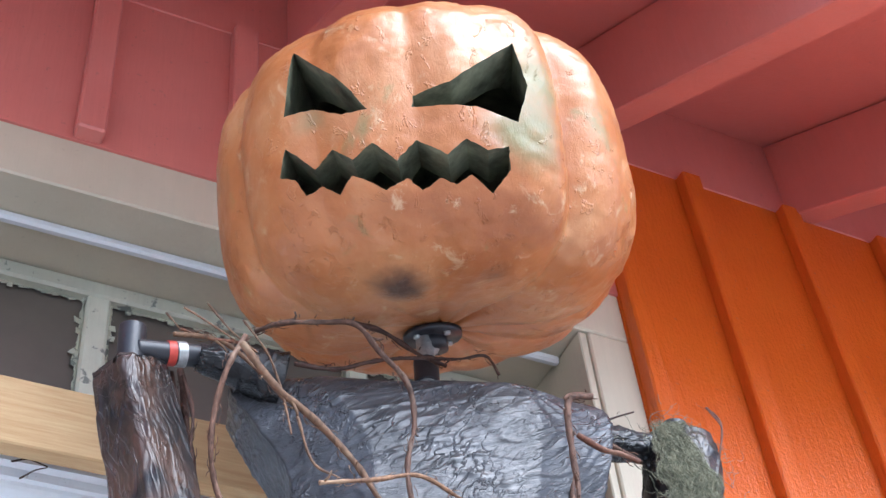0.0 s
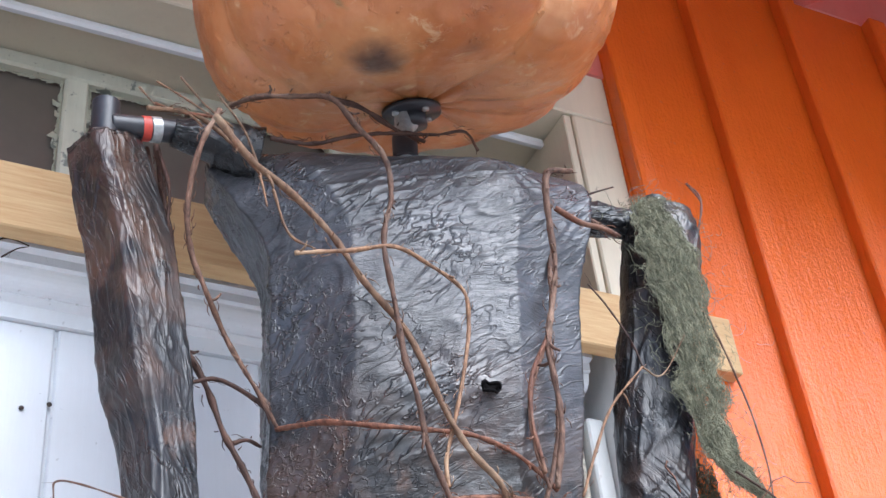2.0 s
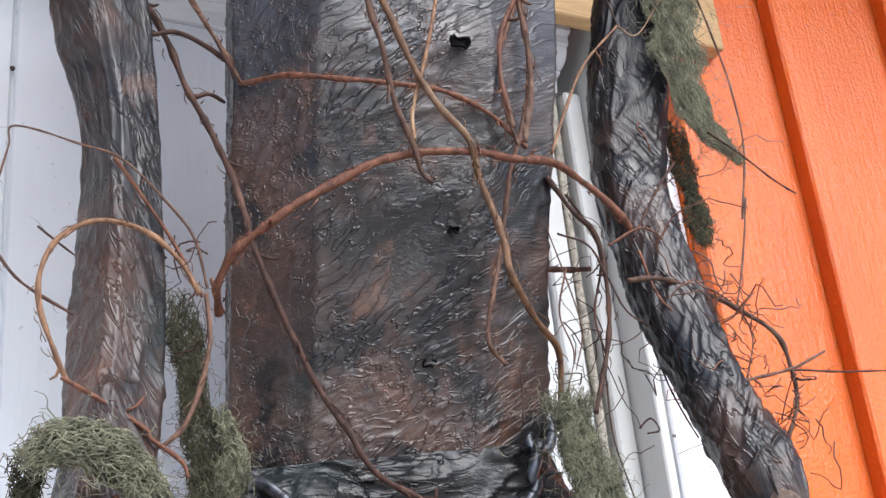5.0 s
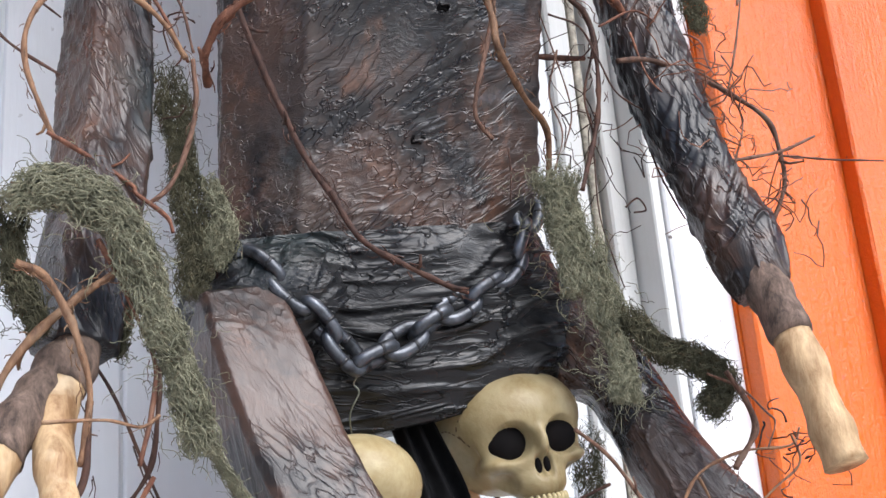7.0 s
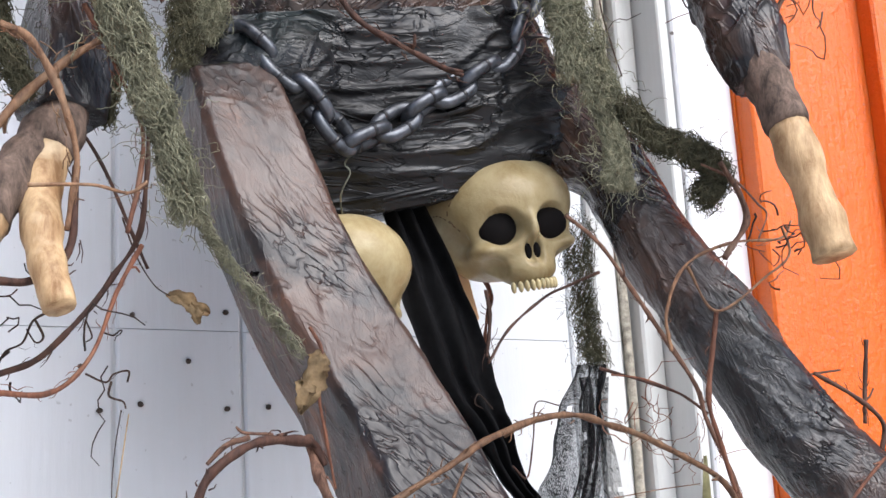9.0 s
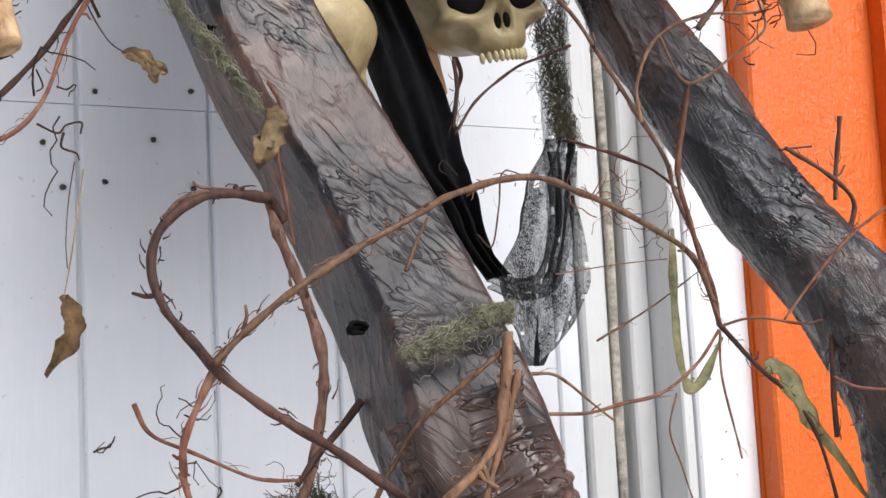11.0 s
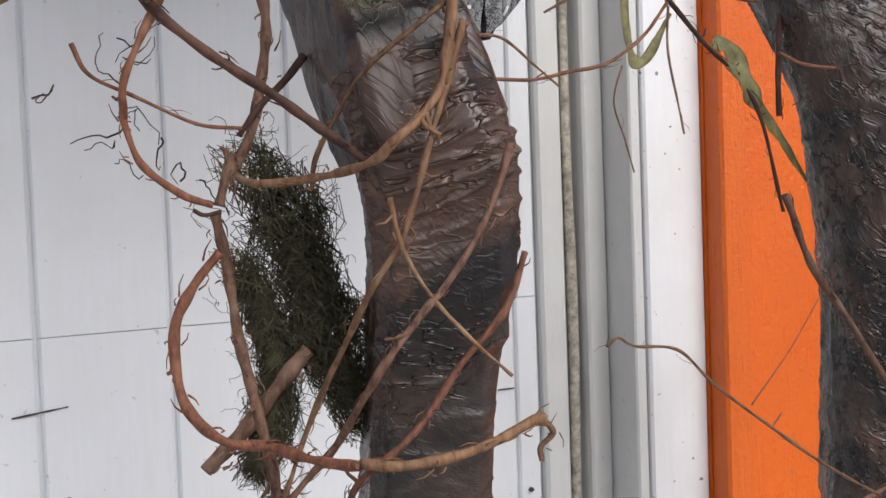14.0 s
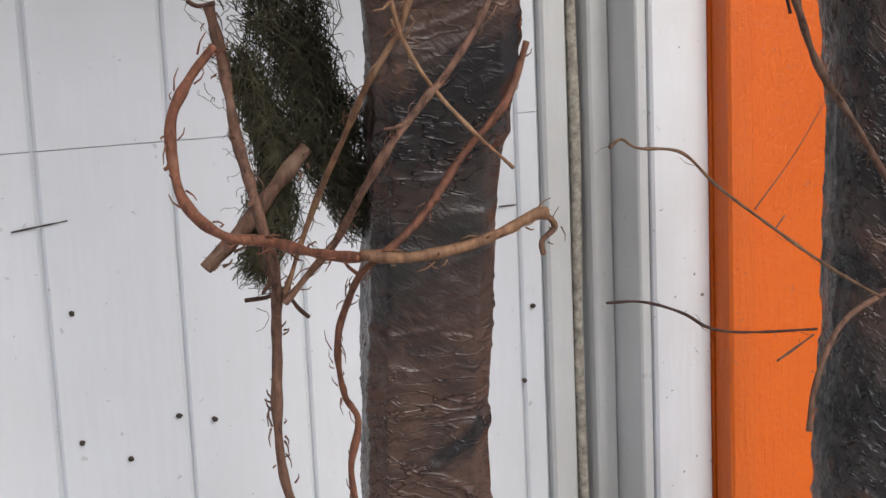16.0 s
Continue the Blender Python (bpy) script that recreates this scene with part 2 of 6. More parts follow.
M_HUSK = plain("green_husk", (0.33, 0.31, 0.16), 0.6, 0, 0.5, 40, 0.5, 0.3)
M_TAN = plain("tan_board", (0.68, 0.42, 0.22), 0.6, 0, 0.12, 12, 0.2)
M_GROUND = plain("pale_bounce_ground", (0.46, 0.45, 0.43), 0.9, 0, 0.4, 14, 0.6)
M_NAIL = plain("rusty_nail", (0.06, 0.045, 0.035), 0.6, 0.3)
M_GLASSDARK = plain("dark_dusty_glass", (0.115, 0.098, 0.080), 0.35, 0, 0.15, 5, 0.05)


# ---- building tools ----
def mesh_of(name, bm, mat, smooth=True):
    me = bpy.data.meshes.new(name)
    bm.to_mesh(me)
    bm.free()
    for m in mat if isinstance(mat, (list, tuple)) else [mat]:
        me.materials.append(m)
    if smooth:
        me.shade_smooth()
    return me


def part(name, bm, mat, parent=None, label="", smooth=True):
    ob = new(name, mesh_of(name, bm, mat, smooth))
    if parent:
        ob.parent = parent
    if label:
        ob["label"] = label
    return ob


def thing(name, label, category, at=(0, 0, 0), group="", kind=""):
    ob = new(name)
    ob.location = at
    ob.empty_display_size = 0.05
    return tagged(ob, label, category, group, kind)


def box(x0, x1, y0, y1, z0, z1, bevel=0.002, upright=False):
    bm = bmesh.new()
    bmesh.ops.create_cube(bm, size=1)
    for v in bm.verts:
        v.co = Vector(((x0 + x1) / 2 + v.co.x * (x1 - x0), (y0 + y1) / 2 + v.co.y * (y1 - y0), (z0 + z1) / 2 + v.co.z * (z1 - z0)))
    if bevel:
        edges = [e for e in bm.edges if not upright or abs(e.verts[0].co.z - e.verts[1].co.z) > 1e-4]
        bmesh.ops.bevel(bm, geom=edges, offset=bevel, segments=1, affect="EDGES")
    return bm


def spline(pts, per=8):
    """Catmull-Rom through the points."""
    p = [Vector(q) for q in pts]
    p = [2 * p[0] - p[1], *p, 2 * p[-1] - p[-2]]
    out = []
    for i in range(1, len(p) - 2):
        a, b, c, d = p[i - 1 : i + 3]
        for k in range(per):
            t = k / per
            out.append(0.5 * (2 * b + (c - a) * t + (2 * a - 5 * b + 4 * c - d) * t * t + (3 * b - a - 3 * c + d) * t**3))
    return out + [p[-2]]


def tube_into(bm, pts, r0, r1=None, sides=7, knobs=0.0, seed=0, wob=0.0, flat=1.0):
    """A tapered, slightly knobbly tube along points."""
    r1 = r0 if r1 is None else r1
    n = len(pts)
    rings, up = [], Vector((0.31, 0.2, 0.93))
    for i, q in enumerate(pts):
        d = (pts[min(i + 1, n - 1)] - pts[max(i - 1, 0)]).normalized()
        side = d.cross(up)
        side = side.normalized() if side.length > 1e-4 else d.orthogonal().normalized()
        up = side.cross(d)
        s = i / max(n - 1, 1)
        r = r0 + (r1 - r0) * s
        r *= 1 + knobs * (noise.noise((q * 42) + Vector((seed, 0, 0))) + 0.8 * max(0, noise.noise(q * 14 + Vector((0, seed, 7))) - 0.25))
        c = q + wob * noise.noise_vector(q * 11 + Vector((seed * 3.1, 1, 2))) if wob else q
        ring = []
        for k in range(sides):
            a = 2 * math.pi * k / sides
            ring.append(bm.verts.new(c + (side * math.cos(a) + up * math.sin(a) * flat) * r))
        rings.append(ring)
    for a, b in zip(rings, rings[1:]):
        for k in range(sides):
            bm.faces.new((a[k], a[(k + 1) % sides], b[(k + 1) % sides], b[k]))
    bm.faces.new(rings[0][::-1])
    bm.faces.new(rings[-1])
    return bm


def tube(pts, r0, r1=None, **kw):
    return tube_into(bmesh.new(), pts, r0, r1, **kw)


def loft(rings, around=96, along=110, power=3.0, yaw=0.0, wrinkle=0.004, drag=(1, 1, 0.25), tilt=35, seed=0.0, cap=True, fine=0.5, chamfer=0.0, peaks=(), level=False):
    """A wrapped form: rings of (x, y, z, half width, half depth), glided through, crumpled by drawn-out ridges."""
    keys = spline([r[:3] for r in rings], max(1, along // (len(rings) - 1)))
    sizes = spline([(r[3], r[4], 0) for r in rings], max(1, along // (len(rings) - 1)))
    bm, all_rings = bmesh.new(), []
    twist = Euler((0, radians(tilt), radians(yaw))).to_matrix()
    n = len(keys)
    for i, (c, s) in enumerate(zip(keys, sizes)):
        d = Vector((0, 0, 1)) if level else (keys[min(i + 1, n - 1)] - keys[max(i - 1, 0)]).normalized()
        u = Vector((math.cos(radians(yaw)), math.sin(radians(yaw)), 0))
        u = (u - d * u.dot(d)).normalized()
        w = d.cross(u)
        ring = []
        for k in range(around):
            a = 2 * math.pi * k / around
            ca, sa = math.cos(a), math.sin(a)
            e = 2 / power
            if chamfer:
                rr = min(1 / max(abs(ca), abs(sa)), chamfer / (abs(ca) + abs(sa)))
                o = u * (ca * rr * s.x) + w * (sa * rr * s.y)
            else:
                o = u * (math.copysign(abs(ca) ** e, ca) * s.x) + w * (math.copysign(abs(sa) ** e, sa) * s.y)
            q = c + o
            h = twist @ q
            h = Vector((h.x * drag[0], h.y * drag[1], h.z * drag[2]))
            sd = Vector((seed, seed * 0.7, 0))
            lump = noise.fractal(q * 6 + sd, 0.9, 2.1, 3)
            h += 0.05 * noise.noise_vector(q * 5 + sd)
            mask = min(1, max(0, 0.5 + 1.3 * noise.noise(q * 8 + sd * 2)))
            ridge = max(0, 1 - abs(noise.noise(h * 26 + sd)) * 5.5) ** 1.6
            fold = max(0, 1 - abs(noise.noise(h * 55 - sd)) * 4.5) ** 1.4
            amp = wrinkle * (1.3 * lump + 1.15 * ridge * (0.35 + 0.65 * mask) + fine * fold * (1.1 - mask))
            out = o.normalized()
            for pk, reach, lift in peaks:
                off = q - Vector(pk)
                near = max(0.0, 1 - off.length / reach)
                if near > 0:
                    spin = math.atan2(off.x * u.x + off.y * u.y, off.z)
                    amp += near * near * lift + near * (1 - near) * 0.45 * lift * (1 - 2 * abs(noise.noise(Vector((spin * 4.5, 3.3, seed)))))
            ring.append(bm.verts.new(q + out * amp))
        all_rings.append(ring)
    for a, b in zip(all_rings, all_rings[1:]):
        for k in range(around):
            bm.faces.new((a[k], b[k], b[(k + 1) % around], a[(k + 1) % around]))
    if cap:
        bm.faces.new(all_rings[0])
        bm.faces.new(all_rings[-1][::-1])
    bmesh.ops.recalc_face_normals(bm, faces=bm.faces[:])
    return bm


def strands(seeds, count, length, r, spread, rnd, fall=0.5, curl=0.03, sides=3, steps=7):
    """Tangled fibres: thin tubes that wander away from points of a guide line."""
    bm = bmesh.new()
    for _ in range(count):
        q = rnd.choice(seeds) + Vector((rnd.gauss(0, 1), rnd.gauss(0, 1), rnd.gauss(0, 1))) * spread
        d = Vector((rnd.gauss(0, 1), rnd.gauss(0, 1), rnd.gauss(0, 1) - fall)).normalized()
        pts, ln = [q.copy()], length * rnd.uniform(0.5, 1.5)
        for _ in range(steps):
            d = (d + Vector((rnd.gauss(0, 1), rnd.gauss(0, 1), rnd.gauss(0, 1) - fall * 0.3)) * curl * 12).normalized()
            q = q + d * ln / steps
            pts.append(q.copy())
        tube_into(bm, pts, r * rnd.uniform(0.7, 1.4), r * 0.6, sides=sides)
    return bm


# ---- the building ----
def structure(name, bm, mat, label, smooth=False):
    return tagged(part(name, bm, mat, None, "", smooth), label, "", "", "structure")


# added ground, never in view; its pale colour bounces light up under the eave
ground = structure("ground", box(-300, 300, -300, 300, -0.3, 0.0, 0), M_GROUND, "plain ground out of view, pale to bounce light upwards")

# orange siding round the opening: full boards with gaps to a dark backing
ORANGE_Y = -0.112
wall = thing("wall_orange", "glossy orange board and batten wall round the white doors", "wall", kind="structure")
OPEN_X0, OPEN_X1, OPEN_TOP = -1.42, 1.434, 3.747


def siding(x0, x1, z0, z1, mat=None):
    bm = box(x0, x1, ORANGE_Y, 0.16, z0, z1, 0)
    return part("siding_sheet", bm, mat or M_ORANGE, wall, "", False)


siding(1.546, 6.0, 0, 4.47)
siding(-6.0, -1.53, 0, 4.47)
# orange boards over the doors: haze under the eave put in as soffit red
siding(-1.53, 1.546, 3.90, 4.47, M_SOFFIT)


def batten(x, z0, z1, w=0.062, mat=None):
    bm = box(x - w / 2, x + w / 2, ORANGE_Y - 0.040, ORANGE_Y + 0.003, z0, z1, 0.005)
    return part("batten", bm, mat or M_ORANGE, wall, "", False)


for bx in (1.882, 2.227, 2.572, 2.917, 3.262, 3.607):
    batten(bx, 0, 4.468)
# battens over the doors share that hazed red colour
for bx in (0.225, 0.565, 0.905, 1.245, -0.115, -0.455, -0.795, -1.135):
    batten(bx, 3.905, 4.468, 0.062, M_SOFFIT)
for bx in (-1.80, -2.16, -2.52, -2.88, -3.24):
    batten(bx, 0, 4.468)
# the orange corner strip beside the white casing
for z0, z1 in ((0.0, 3.038), (3.184, 4.468)):
    part("edge_strip", box(1.549, 1.600, ORANGE_Y - 0.042, ORANGE_Y + 0.003, z0, z1, 0.005), M_ORANGE, wall, "", False)

# casing and reveals
casing = thing("trim_1", "white and cream painted casing boards round the doors", "trim", kind="structure")
part("side_casing", box(1.434, 1.546, -0.108, 0.16, 3.102, 3.745, 0.004), M_CREAM, casing, "cream side casing board", False)
part("side_casing", box(1.434, 1.546, -0.108, 0.16, 0, 3.10, 0.004), [M_TRIM], casing, "white painted casing board with chipped edges", False)
part("side_casing", box(-1.53, -1.42, -0.108, 0.16, 0, 3.745, 0.004), [M_TRIM], casing, "", False)
part("head_casing", box(-1.53, 1.546, -0.108, 0.16, 3.748, 3.90, 0.004), M_CREAM, casing, "cream head casing board", False)
part("jamb_face", box(1.412, 1.433, -0.100, 0.16, 3.102, 3.746, 0.003), M_CREAM, casing, "", False)
part("jamb_face", box(1.412, 1.433, -0.100, 0.16, 0, 3.10, 0.003), M_JAMB, casing, "grey white jamb with hairline cracks", False)
part("jamb_stop", box(1.372, 1.411, -0.030, 0.16, 0, 2.95, 0.004), M_JAMB, casing, "", False)
part("soffit_moulding", box(-1.42, 1.411, -0.010, 0.012, 3.722, 3.746, 0.006), M_PANEL, casing, "", False)


def bead(x, z0, z1, r, y):
    pts = [Vector((x + 0.002 * math.sin(z * 9), y, z)) for z in np.linspace(z0, z1, 30)]
    return tube(pts, r, r, sides=8, knobs=0.25)


part("caulk_bead", bead(1.356, 0.0, 2.95, 0.009, -0.004), plain("dirty_caulk", (0.36, 0.33, 0.27), 0.8, 0, 0.6, 70, 0.8), casing, "cracked dirty caulk bead")
part("cover_strip", box(1.296, 1.343, -0.012, 0.01, 0, 2.95, 0.005), M_JAMB, casing, "", False)

# white doors made of grooved boards
doors = thing("door_1", "white grooved double doors with small nail holes", "door", kind="structure")
part("backing", box(-1.42, 1.434, 0.007, 0.05, 0, 2.955, 0), M_PANEL, doors, "", False)
GROOVE = 0.1855
gx = 0.508 - 11 * GROOVE
idx = 0
while gx < 1.29:
    x1 = min(gx + GROOVE, 1.2955)
    x0 = max(gx, -1.419)
    if x1 - x0 > 0.03:
        for z0, z1 in ((0.0, 0.929), (0.9302, 1.685), (1.6862, 2.955)):
            part("board", box(x0 + 0.0026, x1 - 0.0026, 0.0 - 0.0006 * (idx % 3), 0.013, z0, z1, 0.0035, True), M_PANEL, doors, "", False)
    gx += GROOVE
    idx += 1

rnd = random.Random(4)


def nail(x, z, y=-0.002, r=0.0042):
    bm = bmesh.new()
    bmesh.ops.create_cone(bm, cap_ends=True, segments=7, radius1=r, radius2=r * 0.8, depth=0.005)
    for v in bm.verts:
        v.co = Vector((x + v.co.x * rnd.uniform(0.8, 1.3), y + v.co.z, z + v.co.y))
    return part("nail", bm, M_NAIL, doors, "")


for nx, nz in ((0.532, 1.705), (0.668, 1.713), (0.486, 1.569), (0.543, 1.578), (0.612, 1.64), (0.54, 0.707), (0.539, 0.525), (0.678, 0.54), (0.73, 0.526),
               (0.605, 0.49), (0.668, 1.572), (0.73, 1.575), (0.32, 2.80), (0.275, 2.785), (0.46, 1.63), (1.27, 0.62), (1.25, 0.50)):
    nail(nx, nz)

# a nail scratch and a nail, each drawn as a thin dark bar
for a, b in (((0.470, -0.003, 0.826), (0.545, -0.003, 0.834)), ((1.215, -0.003, 0.786), (1.245, -0.003, 0.786))):
    part("splinter", tube([Vector(a).lerp(Vector(b), k / 8) for k in range(9)], 0.0013, 0.0011, sides=5, knobs=0.8), M_NAIL, doors, "dark nail mark on the boards")

# transom lights over the doors, set back, and the cornice under them
transom = thing("window_1", "row of dusty transom lights in a peeling pale frame", "window", kind="structure")
TY = 0.145
part("top_rail", box(-1.42, 1.411, TY - 0.02, TY + 0.03, 3.70, 3.745, 0.006), M_SASH, transom, "", False)
part("sill_rail", box(-1.42, 1.411, TY - 0.02, TY + 0.03, 3.02, 3.10, 0.006), M_SASH, transom, "", False)
for mx in (-1.40, -0.94, -0.60, -0.26, 0.34, 0.94, 1.385):
    part("mullion", box(mx - 0.026, mx + 0.026, TY - 0.022, TY + 0.03, 3.101, 3.699, 0.006), M_SASH, transom, "", False)
# opaque pane: the dark room behind is put into its colour
part("pane", box(-1.41, 1.40, TY + 0.006, TY + 0.012, 3.05, 3.72, 0), M_GLASSDARK, transom, "dusty brown glass, opaque and dark for the room behind", False)


def frayed(x0, x1, z, rows, seed):
    """Flaking edge of putty and paint along a pane."""
    bm, rr = bmesh.new(), random.Random(seed)
    n = 46
    for i in range(n):
        a = x0 + (x1 - x0) * i / n
        h = rows * (0.4 + abs(noise.noise(Vector((a * 31, seed, 0)))) * 1.8)
        q = [(a, TY + 0.002, z), (a + (x1 - x0) / n, TY + 0.002, z), (a + (x1 - x0) / n * rr.uniform(0.6, 1.2), TY - 0.004, z - h), (a, TY, z - h * rr.uniform(0.6, 1.1))]
        bm.faces.new([bm.verts.new(p) for p in q])
    bmesh.ops.remove_doubles(bm, verts=bm.verts[:], dist=0.0005)
    bmesh.ops.solidify(bm, geom=bm.faces[:], thickness=0.003)
    return bm


for k, (a, b) in enumerate(((-0.234, 0.314), (0.366, 0.914), (0.966, 1.36))):
    part("flaking_putty", frayed(a, b, 3.70, 0.020, k), M_SASH, transom, "flaking pale putty", False)


def flaking_side(x, sgn, seed):
    bm, rr, n = bmesh.new(), random.Random(seed), 40
    for i in range(n):
        a, b = 3.10 + 0.6 * i / n, 3.10 + 0.6 * (i + 1) / n
        h = 0.016 * (0.3 + abs(noise.noise(Vector((a * 33, seed, 3)))) * 2.0)
        bm.faces.new([bm.verts.new(p) for p in ((x, TY + 0.002, a), (x + sgn * h, TY - 0.003, a), (x + sgn * h * rr.uniform(0.5, 1.2), TY - 0.003, b), (x, TY + 0.002, b))])
    bmesh.ops.remove_doubles(bm, verts=bm.verts[:], dist=0.0005)
    bmesh.ops.solidify(bm, geom=bm.faces[:], thickness=0.003)
    return bm


for k, (x, sg) in enumerate(((0.314, -1), (0.366, 1), (-0.234, 1), (0.914, -1), (0.966, 1))):
    part("flaking_putty", flaking_side(x, sg, k + 9), M_SASH, transom, "", False)


def moulding(x0, x1, prof):
    bm = bmesh.new()
    a = [bm.verts.new((x0, y, z)) for y, z in prof]
    b = [bm.verts.new((x1, y, z)) for y, z in prof]
    for i in range(len(prof)):
        j = (i + 1) % len(prof)
        bm.faces.new((a[i], a[j], b[j], b[i]))
    bm.faces.new(a[::-1])
    bm.faces.new(b)
    bmesh.ops.recalc_face_normals(bm, faces=bm.faces[:])
    return bm


prof = [(0.05, 2.957), (-0.010, 2.957), (-0.014, 2.985), (-0.030, 2.992)]
prof += [(-0.030 - 0.035 * math.sin(a), 3.030 - 0.034 * math.cos(a)) for a in np.linspace(0, math.pi / 2, 8)]
prof += [(-0.074, 3.032), (-0.074, 3.050), (-0.088, 3.054), (-0.088, 3.085), (0.12, 3.085), (0.12, 2.957)]
structure("trim_cornice", moulding(-1.42, 1.371, prof), M_PANEL, "white stepped cornice moulding over the doors")

# sloping eave with rafters
EAVE, PITCH = 1.08, 0.70


def sloped(x0, x1, d0, d1, z, thick):
    """A board that falls outwards with the roof: its lower face starts at height z on the wall."""
    bm = box(x0, x1, 0, 1, 0, thick, 0.0)
    for v in bm.verts:
        d = d0 + (1 - v.co.y) * 0 + v.co.y * (d1 - d0)
        v.co = Vector((v.co.x, ORANGE_Y - d, z - PITCH * d + v.co.z))
    bmesh.ops.recalc_face_normals(bm, faces=bm.faces[:])
    bmesh.ops.bevel(bm, geom=bm.edges[:], offset=0.004, segments=1, affect="EDGES")
    return bm


structure("ceiling", sloped(-6, 6, -0.3, EAVE, 4.79, 0.05), M_SOFFIT, "red painted roof boards of the eave")
rafters = thing("beam_1", "red painted rafters under the sloping eave", "rafter", kind="structure")
for n in range(-6, 6):
    rx = 1.463 + 0.045 + 0.78 * n
    part("rafter", sloped(rx - 0.045, rx + 0.045, 0.002, EAVE - 0.03, 4.468, 0.318), M_SOFFIT, rafters, "", False)
structure("trim_frieze", box(-6, 6, ORANGE_Y - 0.002, 0.16, 4.472, 4.80, 0.002), M_SOFFIT, "red painted blocking between the rafters")

# raw lumber across the doors that carries the figure
beam = tagged(part("lumber_beam", box(-1.6, 1.700, -0.151, -0.113, 3.040, 3.182, 0.003), M_LUMBER, None, "", False), "raw pale pine beam screwed across the white casing", "beam")


# ---- the pumpkin-headed figure ----
figure = thing("pumpkin_figure", "tall pumpkin-headed scarecrow wrapped in crinkled black plastic", "halloween figure", (0.76, -0.45, 0))


def fpart(name, bm, mat, label="", smooth=True, parent=None):
    ob = part(name, bm, mat, parent or figure, label, smooth)
    if not parent:
        ob.matrix_parent_inverse = Matrix.Translation((-0.76, 0.45, 0))
    return ob


torso = fpart("torso", loft([(0.752, -0.36, 1.88, 0.18, 0.07), (0.752, -0.365, 1.94, 0.20, 0.085), (0.750, -0.375, 2.00, 0.204, 0.100), (0.757, -0.395, 2.10, 0.208, 0.105), (0.752, -0.455, 2.34, 0.214, 0.115), (0.759, -0.49, 2.53, 0.225, 0.120), (0.764, -0.51, 2.72, 0.233, 0.118), (0.766, -0.52, 2.80, 0.246, 0.112), (0.750, -0.53, 2.88, 0.280, 0.100), (0.735, -0.53, 2.945, 0.302, 0.078), (0.728, -0.53, 2.978, 0.275, 0.050), (0.732, -0.53, 2.993, 0.20, 0.022)], 340, 380, 5.0, -14, 0.0030, (1, 1, 0.16), -62, 3.0, fine=0.7, chamfer=1.52, level=True, peaks=(((0.835, -0.60, 2.965), 0.15, 0.035), ((0.792, -0.62, 2.525), 0.07, 0.014), ((0.766, -0.56, 2.113), 0.06, 0.012), ((0.785, -0.59, 2.273), 0.05, 0.010), ((0.961, -0.60, 2.837), 0.05, 0.01))), M_TORSO,
                       "black plastic over a box frame, painted brown and grey")
fpart("arm", loft([(0.276, -0.500, 2.925, 0.0396, 0.0408), (0.281, -0.500, 2.905, 0.0463, 0.0441), (0.324, -0.500, 2.720, 0.0498, 0.0475), (0.351, -0.500, 2.540, 0.0486, 0.0458), (0.372, -0.500, 2.400, 0.0353, 0.0374), (0.370, -0.520, 2.190, 0.0407, 0.0405), (0.361, -0.540, 2.040, 0.0429, 0.0414), (0.352, -0.570, 1.970, 0.0405, 0.0398), (0.330, -0.600, 1.870, 0.0408, 0.0408), (0.316, -0.620, 1.770, 0.0348, 0.0348)],
                  150, 300, 3.6, 24, 0.0028, (1, 1, 0.15), 14, 8.0, fine=0.8, chamfer=1.75), M_ARM, "crinkled plastic sleeve over an arm pipe")
fpart("arm", loft([(1.202, -0.575, 2.985, 0.056, 0.054), (1.196, -0.570, 2.900, 0.0605, 0.0580), (1.142, -0.550, 2.660, 0.0605, 0.0570), (1.103, -0.550, 2.450, 0.0520, 0.0490), (1.092, -0.560, 2.350, 0.0440, 0.0450), (1.099, -0.585, 2.220, 0.0450, 0.0465), (1.112, -0.620, 2.070, 0.0405, 0.0420), (1.128, -0.645, 1.985, 0.0430, 0.0430), (1.138, -0.652, 1.955, 0.0475, 0.0470), (1.141, -0.665, 1.915, 0.0400, 0.0410), (1.142, -0.675, 1.878, 0.0315, 0.0320)],
                  150, 300, 2.8, -25, 0.0038, (1, 1, 0.16), -18, 12.0, fine=0.9), M_ARM, "crinkled plastic sleeve over an arm pipe")
fpart("thigh", loft([(0.537, -0.440, 1.885, 0.0500, 0.0490), (0.550, -0.475, 1.800, 0.0559, 0.0559), (0.595, -0.520, 1.635, 0.0562, 0.0585), (0.652, -0.565, 1.500, 0.0575, 0.0604), (0.680, -0.600, 1.420, 0.0597, 0.0623), (0.703, -0.645, 1.325, 0.0610, 0.0620), (0.714, -0.690, 1.240, 0.0675, 0.0670), (0.738, -0.705, 1.160, 0.068, 0.068)],
                    170, 260, 5.5, -4, 0.0020, (1, 1, 0.2), 24, 21.0, chamfer=1.86, peaks=(((0.60, -0.60, 1.60), 0.08, 0.006), ((0.67, -0.66, 1.40), 0.09, 0.006))), M_LEG,
      "square thigh wrapped in painted plastic")
